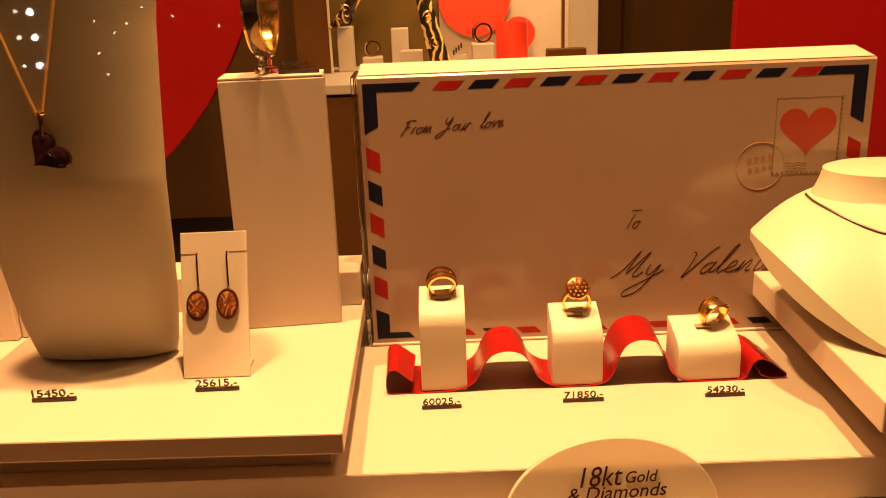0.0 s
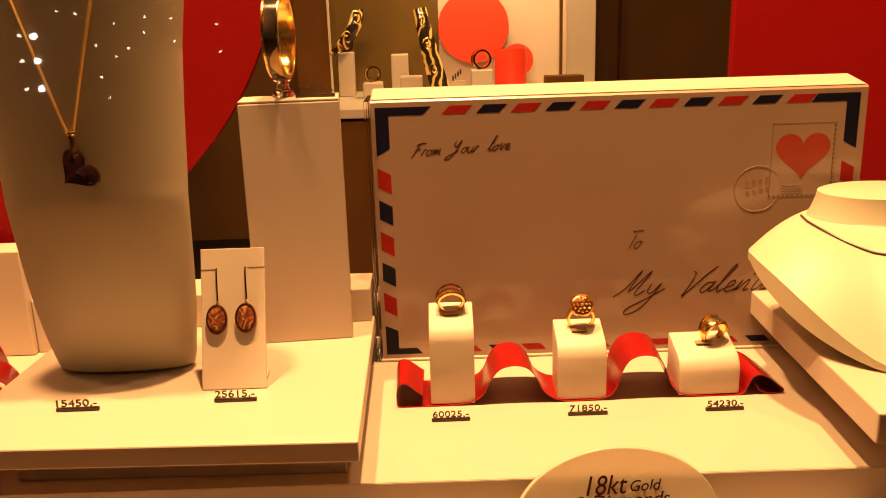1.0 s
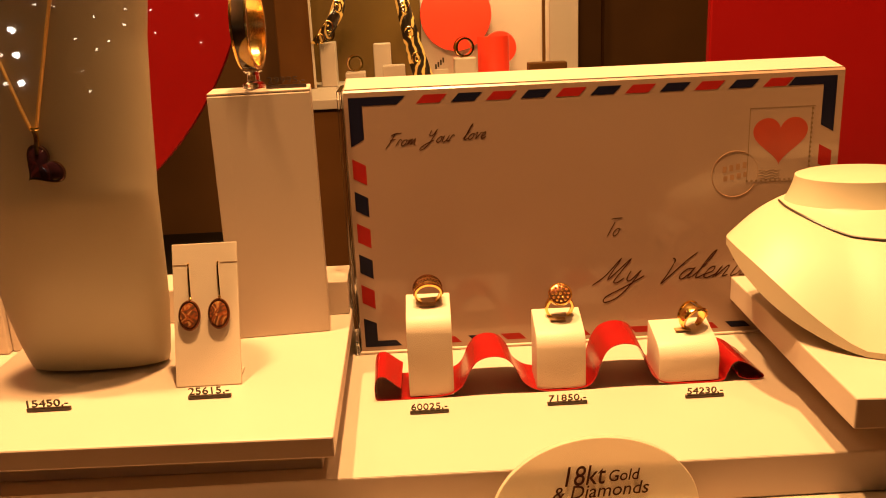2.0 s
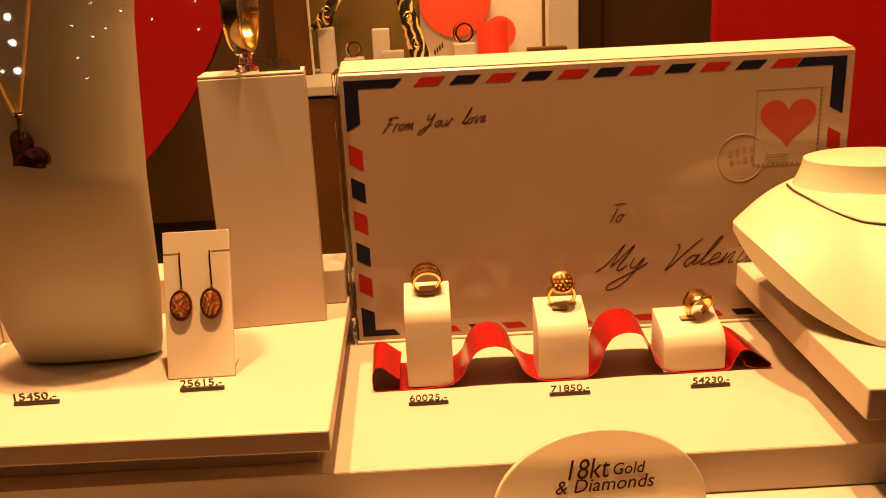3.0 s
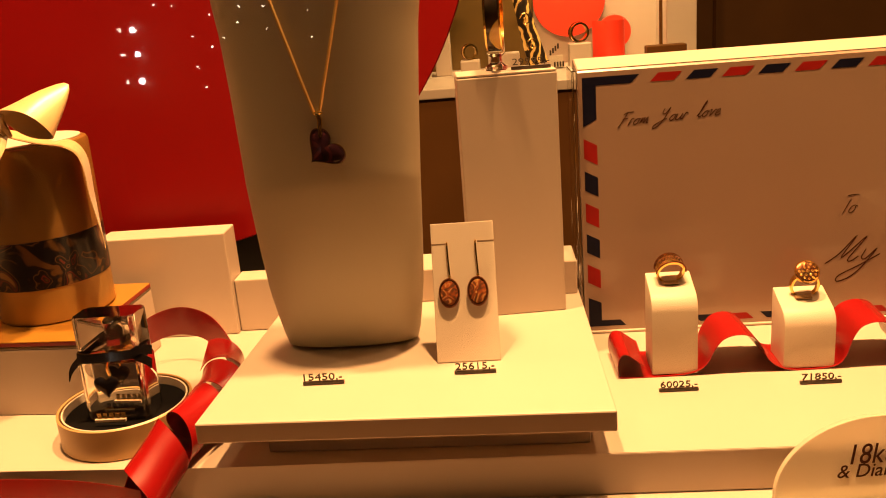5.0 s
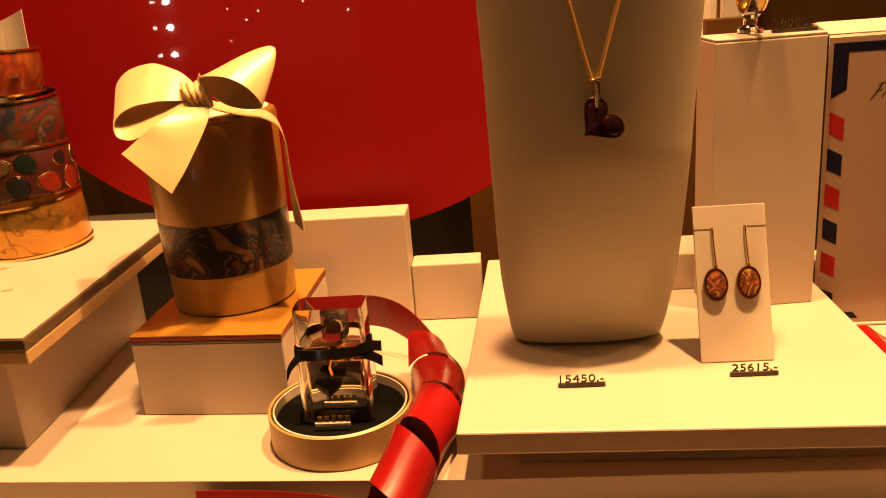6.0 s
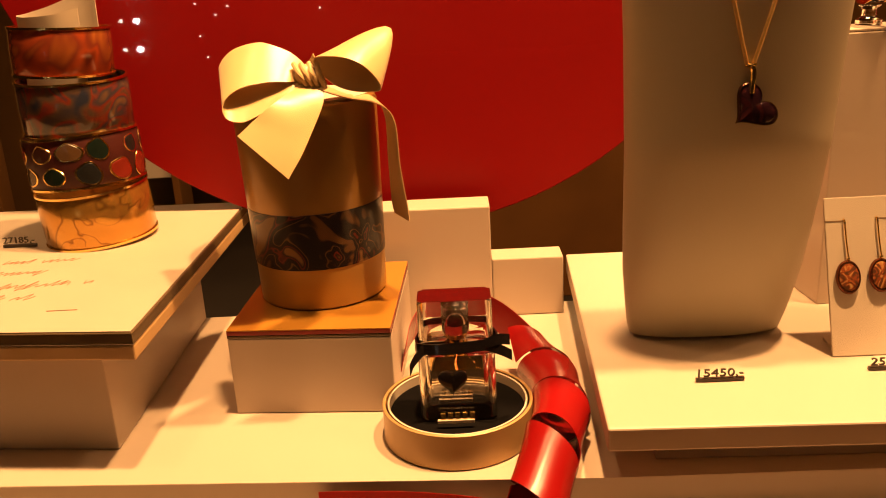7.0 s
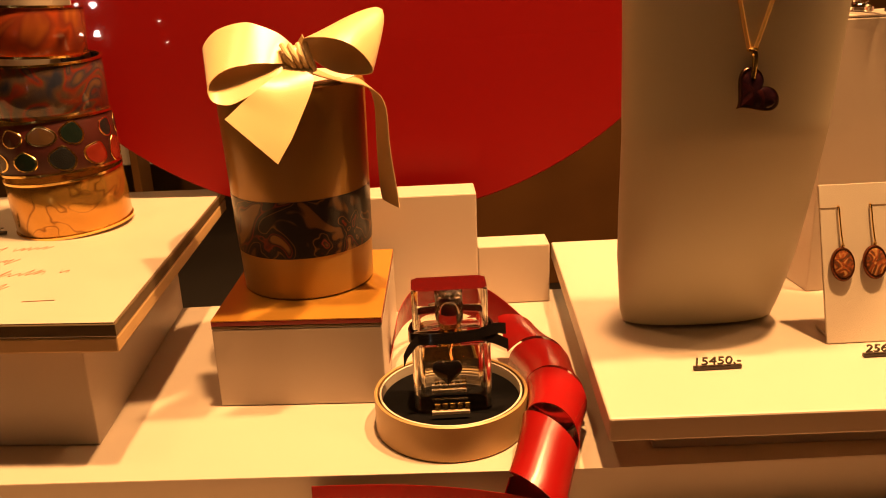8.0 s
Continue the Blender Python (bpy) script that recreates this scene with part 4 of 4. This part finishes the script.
# ---- perfume in its round box ----
def perfume():
    c = (-0.3800, 0.5205)
    d = thing("round_box", "open round gold card box lined with black velvet", "box", (*c, 0.0004))
    m = pose(*c, 0.0004)
    part("wall", moved(lathe([(0.0, 0), (0.0478, 0), (0.0485, 0.0008), (0.0485, 0.0232), (0.0474, 0.0240), (0.0466, 0.0232), (0.0466, 0.0030), (0.0, 0.0030)], 80), m), KRAFT_GOLD, d, smooth=True)
    part("inner_ring", moved(lathe([(0.0432, 0.0032), (0.0444, 0.0032), (0.0452, 0.0228), (0.0440, 0.0228)], 80), m), CARD, d, "pale card liner", smooth=True)
    part("velvet", moved(lathe([(0.0, 0.0032), (0.0430, 0.0032), (0.0436, 0.0165), (0.0, 0.0150)], 64), m), BLACK, d, "black velvet", smooth=True)
    z = 0.0172
    e = thing("perfume_bottle", "square clear glass perfume bottle with a black neck ribbon", "perfume bottle", (c[0], c[1] - 0.004, z))
    b = pose(c[0] + 0.0010, c[1] - 0.003, z, -2, 0, 0)

    def rounded(w, dd, z0, z1, r, bev=0.0015):
        pts = []
        for sx, sy, a0 in ((1, 1, 0), (-1, 1, 90), (-1, -1, 180), (1, -1, 270)):
            for i in range(6):
                a = math.radians(a0 + 90 * i / 5)
                pts.append((sx * (w - r) + r * math.cos(a), sy * (dd - r) + r * math.sin(a)))
        return prism(pts, z0, z1, bev)

    def hollow(outer, inner):
        bmesh.ops.reverse_faces(inner, faces=inner.faces)
        tmp = bpy.data.meshes.new("cavity")
        inner.to_mesh(tmp)
        inner.free()
        outer.from_mesh(tmp)
        bpy.data.meshes.remove(tmp)
        return outer

    part("body", moved(hollow(rounded(0.0240, 0.0135, 0, 0.0440, 0.004), rounded(0.0200, 0.0098, 0.0068, 0.0400, 0.003, 0.001)), b), GLASS, e, "thick clear glass", smooth=True)
    part("liquid", moved(rounded(0.0198, 0.0095, 0.0070, 0.0300, 0.003, 0.001), b), LIQUID, e, "pale amber perfume", smooth=True)
    part("neck", moved(lathe([(0.0, 0.0441), (0.0075, 0.0441), (0.0075, 0.0530), (0.0, 0.0530)], 24), b), GOLD, e, "gold collar", smooth=True)
    part("stopper", moved(lathe([(0.0, 0.0532), (0.0065, 0.0532), (0.0065, 0.0640), (0.0040, 0.0690), (0.0, 0.0700)], 24), b), ACRYLIC, e, "clear inner stopper", smooth=True)
    part("cap", moved(hollow(rounded(0.0228, 0.0125, 0.0532, 0.0785, 0.003), lathe([(0.0, 0.0534), (0.0088, 0.0534), (0.0088, 0.0705), (0.0070, 0.0715), (0.0, 0.0715)], 24)), b), GLASS, e, "clear glass cap", smooth=True)
    path = smooth_path([(-0.024, -0.010, 0.0475), (-0.012, -0.0145, 0.0482), (0.008, -0.0145, 0.0490), (0.0235, -0.011, 0.0500), (0.025, 0.0, 0.0500), (0.018, 0.011, 0.0490), (-0.018, 0.011, 0.0480), (-0.025, 0.0, 0.0475), (-0.024, -0.010, 0.0475)], 6)
    part("neck_ribbon", moved(band(path, [Vector((0, 0.0006, 0.0034))] * len(path), 0.0012, 3), b), BLACK_GLOSS, e, "black satin ribbon", smooth=True)
    for keys in (((0.018, -0.013, 0.050), (0.026, -0.015, 0.0535), (0.033, -0.012, 0.0520)), ((0.020, -0.014, 0.049), (0.028, -0.017, 0.0470), (0.034, -0.018, 0.0440)), ((-0.020, -0.013, 0.048), (-0.026, -0.016, 0.042), (-0.029, -0.017, 0.036))):
        path = smooth_path(keys, 6)
        part("ribbon_end", moved(band(path, [Vector((0, 0.001, 0.0032))] * len(path), 0.0009, 3), b), BLACK_GLOSS, e, "black satin ribbon", smooth=True)
    part("charm_chain", moved(tube([(0.000, -0.0150, 0.0455), (-0.0010, -0.0155, 0.0405), (0.0, -0.0150, 0.0345)], 0.0009, 6, 6), b), GOLD, e, smooth=True)
    hp = [(0.0092 * math.sin(a) ** 3, 0.00056 * (13 * math.cos(a) - 5 * math.cos(2 * a) - 2 * math.cos(3 * a) - math.cos(4 * a))) for a in [2 * math.pi * i / 32 for i in range(32)]]
    part("charm", moved(outline(hp, 0.0025, 0.0004), b @ pose(-0.0030, -0.0170, 0.0275)), BLACK_GLOSS, e, "black heart charm", smooth=True)
    price("", c[0] - 0.0125, c[0] + 0.0105, c[1] - 0.0245, 0.0195, 0, False, True)


LIQUID = clear("perfume_liquid", (0.95, 0.72, 0.35), 1.36)
perfume()


# ---- curled red ribbon beside the round box ----
def curl_ribbon():
    path, sides = [], []
    # the long arc behind the bottle
    back = smooth_path([(-0.419, 0.590, 0.018), (-0.416, 0.612, 0.026), (-0.404, 0.636, 0.034), (-0.382, 0.646, 0.038), (-0.356, 0.640, 0.034), (-0.332, 0.616, 0.025), (-0.315, 0.585, 0.0190)], 10)
    n = len(back)
    for i, p in enumerate(back):
        u = i / (n - 1)
        path.append(p)
        sides.append(Vector((0.25, 0.2, 1)).lerp(Vector((0.6, -0.8, 0.15)), u ** 2).normalized() * 0.0145)
    e = thing("ribbon_curl", "long curled glossy red satin ribbon beside the perfume box", "ribbon", (-0.31, 0.53, 0.0005))
    part("arc", band(path, sides, 0.0005, 6), SATIN_RED, e, smooth=True)
    # coils running towards the front edge
    axis = smooth_path([(-0.328, 0.592, 0.0180), (-0.318, 0.562, 0.0178), (-0.3145, 0.528, 0.0180), (-0.3175, 0.495, 0.0185), (-0.328, 0.462, 0.0130), (-0.336, 0.440, -0.001), (-0.345, 0.430, -0.012)], 40)
    path, sides, lens = [], [], 0.0
    for i, p in enumerate(axis):
        d = (axis[min(i + 1, len(axis) - 1)] - axis[max(i - 1, 0)]).normalized()
        if i:
            lens += (p - axis[i - 1]).length
        a1 = d.cross(Vector((0, 0, 1))).normalized()
        a2 = a1.cross(d)
        ph = 2 * math.pi * lens / 0.046 + 0.7
        rad = 0.0165
        path.append(p + rad * (a1 * math.cos(ph) + a2 * math.sin(ph)))
        tang = -a1 * math.sin(ph) + a2 * math.cos(ph)
        sides.append((d * 0.93 - tang * 0.36).normalized() * 0.0190)
    part("coil", band(path, sides, 0.0005, 6), SATIN_RED, e, smooth=True)
    # the tail that runs along the front of the platform
    tail = smooth_path([(-0.340, 0.436, -0.0160), (-0.375, 0.447, -0.0158), (-0.410, 0.454, -0.0158), (-0.445, 0.457, -0.0158), (-0.464, 0.4575, -0.0158)], 8)
    part("tail", band(tail, [Vector((0, 0.002, 0.0140))] * len(tail), 0.0005, 4), SATIN_RED, e, smooth=True)


curl_ribbon()


# ---- board with the bangle stack ----
PRINTED = shade("printed_paper", (0.42, 0.345, 0.27), 0.55, vary=0.08, scale=25, bump=0.1, bump_scale=900)
# edge of the white board, its front shade put into the colour
BOARD_EDGE_SHADED = shade("board_edge_shaded", (0.46, 0.29, 0.13), 0.5, vary=0.15, scale=30, bump=0.2, bump_scale=600)


def left_board():
    P = [(-0.571, 0.491), (-0.5675, 0.785), (-1.10, 0.800), (-1.10, 0.535)]
    e = thing("display_board", "thick white board with a printed card under clear acrylic", "display stand", (-0.6, 0.6, 0.0004))
    part("board", prism(P[::-1], 0.0740, 0.0838, 0.0012), BOARD_EDGE_SHADED, e, "white board edge with its shade painted in")
    part("foot", prism([(-0.602, 0.514), (-0.604, 0.735), (-1.05, 0.735), (-1.05, 0.55)][::-1], 0.0004, 0.0738, 0.001), WHITE, e)
    part("printed_card", prism([(x - 0.001, y + 0.001) for x, y in P][::-1], 0.0922, 0.0928, 0.0), PRINTED, e, "cream printed card")
    part("acrylic_sheet", prism(P[::-1], 0.0840, 0.0920, 0.0006), FROST, e, "clear acrylic sheet")
    rng = random.Random(4)
    for i, (x0, x1, y) in enumerate(((-0.80, -0.660, 0.630), (-0.80, -0.675, 0.604), (-0.80, -0.630, 0.575), (-0.80, -0.660, 0.550))):
        pts, x, up = [], x0, 1
        while x < x1:
            tall = 0.010 if rng.random() < 0.14 else 0.0040
            pts.append((x + 0.35 * tall * up, y + up * tall * rng.uniform(0.6, 1.0) + 0.05 * (x - x0), 0.0930))
            x, up = x + rng.uniform(0.0016, 0.0034), -up
            if rng.random() < 0.09 and len(pts) > 3:
                part("script_word", tube(pts, 0.00022, 4, 3), FADED_INK, e)
                pts, x = [], x + 0.006
        if len(pts) < 3:
            continue
        part("script_line", tube(pts, 0.00022, 4, 3), FADED_INK, e)
    part("script_dash", block(-0.640, -0.620, 0.5305, 0.5313, 0.0928, 0.0932, 0), GREYINK, e)


left_board()


def bangles():
    cx, cy, z0 = -0.6660, 0.6970, 0.0932
    specs = [(0.0430, 0.043, 3, -3, SWIRL_GOLD, "polished gold bangle with fine swirls", 0.0, 0.0), (0.0432, 0.040, -5, -3, SWIRL_CELLS, "dark bangle with coloured pebble enamel", -0.0030, 0.0), (0.0412, 0.041, 4, 1, SWIRL_BLUE, "blue and red marbled enamel bangle", -0.0040, 0.002), (0.0365, 0.036, -3, 3, SWIRL_ORANGE, "orange enamel bangle", -0.0075, 0.0)]
    z = z0
    for r, h, tx, ty, mat, label, dx, dy in specs:
        lift = r * math.sin(math.radians(abs(ty))) * 0.55
        m = pose(cx + dx, cy + dy, z + lift, tx * 0.5, ty, 0)
        e = thing("bangle", label + " in a stack", "bangle", (cx + dx, cy + dy, z), "stacked bangles")
        part("band", moved(lathe([(r - 0.0014, 0.001), (r - 0.0006, 0.0004), (r, 0.0012), (r + 0.0005, h * 0.5), (r, h - 0.0012), (r - 0.0006, h - 0.0004), (r - 0.0014, h - 0.001)], 80), m), mat, e, smooth=True)
        for zz in (0.0006, h - 0.0006):
            part("rim", moved(lathe([(r - 0.0012, zz - 0.0009), (r + 0.0008, zz - 0.0009), (r + 0.0008, zz + 0.0009), (r - 0.0012, zz + 0.0009)], 80), m), GOLD, e, "gold rim")
        if mat is SWIRL_CELLS:
            rng = random.Random(11)
            n = 11
            for row, (zf, sz) in enumerate(((0.27, 0.0100), (0.71, 0.0092))):
                for i in range(n):
                    a = 2 * math.pi * (i + 0.5 * row + rng.uniform(-0.14, 0.14)) / n
                    w, t = sz * rng.uniform(0.80, 1.18), sz * rng.uniform(0.75, 0.98)
                    q = m @ pose(0, 0, h * zf) @ pose(0, 0, 0, 0, 0, math.degrees(a) + 90)
                    ringp = lambda k, o: [q @ Vector((w * k * (1 + 0.12 * math.sin(2 * b + i)) * math.cos(b), -math.sqrt(max(0, r * r - (w * k * math.cos(b)) ** 2)) - 0.0006 - o, t * k * (1 + 0.1 * math.cos(3 * b + i)) * math.sin(b))) for b in [2 * math.pi * j / 18 for j in range(18)]]
                    cell = part("cell_rim", loft([ringp(1.0, 0.0), ringp(0.98, 0.0003), ringp(0.80, 0.0003)]), GOLD, e)
                    part("cell", loft([ringp(0.86, 0.0002), ringp(0.82, 0.0005), ringp(0.1, 0.0007)]), PEBBLES[(i * 2 + row * 3) % len(PEBBLES)], cell)
        z += h + lift + 0.0012
    # rolled card inside the stack
    roll = thing("rolled_card", "cream card rolled inside the bangle stack", "card", (cx - 0.010, cy, z0))
    fold = [(0.034, -0.020, 0.004), (0.010, -0.024, 0.000), (-0.018, -0.016, -0.001), (-0.034, 0.000, 0.000), (-0.030, 0.010, 0.001), (-0.008, 0.017, 0.006), (0.020, 0.020, 0.014), (0.036, 0.018, 0.019)]
    path = smooth_path([(cx - 0.010 + a * 0.80, cy + b * 0.85, z - 0.022 + c) for a, b, c in fold], 5)
    part("sheet", band(path, [Vector((0.001, 0, 0.030))] * len(path), 0.0008, 2), CARD, roll, smooth=True)


SWIRL_CELLS = shade("maroon_ground", (0.045, 0.010, 0.008), 0.40, vary=0.4, scale=90, spec=0.2)
PEBBLES = [shade("pebble_red", (0.15, 0.016, 0.008), 0.15, vary=0.3, scale=150, spec=0.2), shade("pebble_green", (0.008, 0.014, 0.010), 0.15, vary=0.3, scale=150, spec=0.2), shade("pebble_brown", (0.045, 0.016, 0.009), 0.15, vary=0.3, scale=150, spec=0.2), shade("pebble_dark", (0.012, 0.012, 0.012), 0.15, spec=0.3, coat=0.2), shade("pebble_ochre", (0.08, 0.042, 0.018), 0.15, vary=0.3, scale=150, spec=0.2)]
bangles()


# ---- red boards behind ----
disc = lathe([(0.0, 0), (0.334, 0), (0.335, 0.001), (0.335, 0.007), (0.334, 0.008), (0.0, 0.008)], 160)
tagged(part("red_disc", moved(disc, pose(-0.433, 0.768, 0.402, 90, 0, 0)), RED_DISC, None, smooth=True), "large round red lacquered board hanging behind the display", "backdrop board")
tagged(part("red_backdrop", moved(block(0, 0.62, 0, 0.012, -0.045, 0.95, 0.002), pose(0.362, 0.92, 0)), RED_DISC), "tall red lacquered panel behind the envelope", "backdrop board")


# ---- glass cabinet across the shop ----
CASE_Y = 3.45
SHELF_Z = -0.030


def cabinet():
    y, z = CASE_Y, SHELF_Z
    e = thing("glass_cabinet", "lit glass cabinet with a white interior across the shop", "cabinet", (0.1, y, -0.9))
    part("plinth", block(-0.40, 0.72, y - 0.44, y + 0.25, -0.9, z - 0.036, 0.004), DARK, e)
    part("shelf", block(-0.41, 0.72, y - 0.46, y + 0.25, z - 0.0355, z, 0.004), WHITE, e)
    part("back", block(0.085, 0.72, y + 0.20, y + 0.25, z + 0.0005, 1.1, 0.002), WHITE, e)
    part("bronze_back", block(-0.41, 0.084, y + 0.20, y + 0.25, z + 0.0005, 1.1, 0.002), BRONZE, e, "bronze-gold back panel")
    part("side_panel", block(0.585, 0.700, y - 0.02, y + 0.199, z + 0.0005, 1.1, 0.002), WHITE, e)
    part("post", block(-0.475, -0.346, y - 0.06, y - 0.01, z + 0.0005, 1.14, 0.004), DARK, e, "dark brown post")
    part("post_trim", block(-0.345, -0.336, y - 0.066, y - 0.060, z + 0.0005, 1.1, 0.001), CARD, e, "pale edge trim")
    part("top", block(-0.41, 0.72, y - 0.46, y + 0.25, 1.101, 1.14, 0.002), WHITE, e)
    part("door_edge", block(0.556, 0.568, y - 0.03, y - 0.02, z + 0.0005, 1.1, 0.001), DARK, e, "dark door edge")
    part("lock", block(0.475, 0.620, y - 0.22, y - 0.16, z + 0.0005, 0.042, 0.004), DARK, e, "dark metal lock")


cabinet()


tagged(part("panel_joint", block(1.045, 1.060, 4.585, 4.599, -0.9, 2.2, 0.002), DARK), "dark upright joint in the brown wall panelling", "trim", kind="structure")
# added panel, stands in for a dark blue patch of the far shop
tagged(part("navy_panel", block(-1.10, -0.86, 4.56, 4.598, 0.10, 1.5, 0.004), NAVY_PANEL), "dark navy panel added on the far shop wall", "banner")
tagged(part("wall_cabinet", block(-1.98, -1.30, 3.55, 3.75, -0.50, 1.2, 0.004), WHITE), "pale cabinet on the far shop wall", "cabinet")
tagged(part("wall_bracket", block(-1.525, -1.495, 3.40, 3.55, -0.9, -0.30, 0.004), DARK), "dark bracket post under the pale cabinet", "bracket")
tagged(part("door_panel", block(-3.3, -2.09, 3.1, 3.16, -0.9, 1.6, 0.004), WOODP), "brown wooden door panel standing in the shop", "door")
tagged(part("door_frame", block(-2.088, -2.055, 3.08, 3.17, -0.9, 1.6, 0.004), DARK), "dark frame beside the wooden door panel", "door frame")


def cabinet_things():
    y, z0 = CASE_Y, SHELF_Z + 0.0004
    for x, z, r, dy, label in ((0.229, 0.222, 0.146, 0.160, "large round red paper balloon in the glass cabinet"), (0.405, 0.082, 0.068, 0.140, "small round red paper balloon in the glass cabinet")):
        tagged(part("paper_balloon", moved(lathe([(0.0, 0), (r - 0.002, 0), (r, 0.004), (r - 0.002, 0.010), (0.0, 0.012)], 56), pose(x, y + dy, z, 90, 0, 0)), BALLOON, None, smooth=True), label, "decoration", "red paper balloons")
    # a bent red card standing on the shelf
    bend = smooth_path([(0.305, y + 0.02, 0), (0.345, y - 0.03, 0), (0.385, y - 0.035, 0), (0.422, y - 0.01, 0), (0.428, y + 0.04, 0)], 6)
    tagged(part("red_card", band([p + Vector((0, 0, z0 + 0.083)) for p in bend], [Vector((0, 0, 0.083))] * len(bend), 0.003, 2), BALLOON, None, smooth=True), "bent red card standing in the glass cabinet", "card")
    rng = random.Random(3)
    for x, z, w, dy, r in ((0.2465, 0.062, 0.085, -0.04, 0.038), (-0.0315, 0.047, 0.087, -0.06, 0.0), (-0.077, 0.126, 0.068, 0.06, 0.0), (-0.289, 0.142, 0.062, 0.02, 0.030), (-0.180, 0.030, 0.075, -0.08, 0.030)):
        tagged(part("ring_cube", block(x - w / 2, x + w / 2, y + dy - 0.04, y + dy + 0.04, z0, z, 0.004), WHITE, None), "white cube in the glass cabinet", "display block", "cabinet cubes")
        if r:
            b = thing("bangle", "gold bangle standing on a white cube in the cabinet", "bangle", (x, y + dy, z), "cabinet bangles")
            turn = rng.uniform(10, 40)
            part("hoop", moved(lathe([(r * 0.80, -0.010), (r, -0.010), (r * 1.03, 0.0), (r, 0.010), (r * 0.80, 0.010)], 36), pose(x, y + dy, z + r * 1.03, 90, 0, turn)), GOLD, b, smooth=True)
            part("rim", moved(lathe([(r * 0.97, -0.013), (r * 1.06, -0.013), (r * 1.06, -0.009), (r * 0.97, -0.009)], 36), pose(x, y + dy, z + r * 1.03, 90, 0, turn)), MAROON_GOLD, b)
    for pts in (((0.010, y - 0.10, 0.300), (0.030, y - 0.12, 0.205), (0.052, y - 0.13, 0.105), (0.082, y - 0.15, 0.000)), ((-0.225, y - 0.06, 0.300), (-0.246, y - 0.08, 0.235), (-0.308, y - 0.07, 0.150))):
        path = smooth_path(pts, 8)
        e = thing("scarf", "black and gold patterned silk scarf draped in the cabinet", "scarf", pts[-1], "scarves")
        part("cloth", band(path, [Vector((0.034, 0.01, 0.006)) * (0.7 + 0.4 * i / len(path)) for i in range(len(path))], 0.004, 6, 0.012), SCARF, e, smooth=True)
        # gold scrolls printed on the cloth
        for k in range(3):
            c = path[4 + 7 * k] if 4 + 7 * k < len(path) else path[-2]
            scroll = [c + Vector(((0.004 + 0.0016 * j) * math.cos(j * 0.75 + k), -0.024, (0.006 + 0.0020 * j) * math.sin(j * 0.75 + k))) for j in range(12)]
            part("scroll", tube(scroll, 0.0030, 5, 3), GOLD, e, smooth=True)
    for x, z, dx, dz in ((0.140, 0.0, 0.011, 0.0), (0.125, 0.045, 0.010, 0.008)):
        t = thing("price_tag", "small price rail in the glass cabinet", "price tag", (x, y - 0.05, z0), "cabinet price tags")
        part("rail", block(x, x + 0.055, y - 0.055, y - 0.045, z0, z0 + 0.006 + z, 0.001), CARD, t)
        for i in range(4):
            part("numeral", block(x + 0.004 + dx * i, x + 0.011 + dx * i, y - 0.057, y - 0.051, z0 + z + 0.007 + dz * i, z0 + z + 0.027 + dz * i, 0.001), BAR, t)


cabinet_things()


# ---- lamps across the passage, seen as glints in the window glass ----
def passage_lamps():
    e = thing("lamp_board", "dark board with small bright bulbs across the passage", "lamp", (-1.6, -3.97, -0.9))
    part("board", block(-2.15, -0.95, -4.00, -3.97, -0.9, 0.6, 0.002), STREET, e)
    bright = [(-1.965, 0.225), (-1.962, 0.100), (-1.963, -0.040)]
    # first three are added bulbs that imitate the pane's second reflection
    dim = [(-2.040, 0.230), (-2.044, 0.102), (-2.043, -0.040), (-1.262, 0.292), (-1.031, 0.255), (-1.255, 0.179), (-1.027, 0.120), (-1.493, 0.149), (-1.391, 0.302), (-1.837, 0.343), (-1.743, 0.330), (-1.549, 0.272), (-1.653, 0.008), (-1.657, 0.167), (-1.625, -0.097), (-1.406, 0.226), (-1.561, 0.110)]
    for k, (x, z) in enumerate(bright + dim):
        s = bmesh.new()
        r = 0.0160 if k < 3 else (0.0095 if k < 6 else 0.0055)
        bmesh.ops.create_uvsphere(s, u_segments=16, v_segments=10, radius=r)
        part("bulb", moved(s, pose(x, -3.9695 + r, z)), BULB if k < 3 else BULB_DIM_AND_GHOST, e, "glowing bulb, some added for doubled glints", smooth=True)


BULB = glow("bulb", (1.0, 0.93, 0.85), 60.0)
BULB_DIM_AND_GHOST = glow("dim_bulb_and_ghost", (1.0, 0.8, 0.6), 25.0)
passage_lamps()
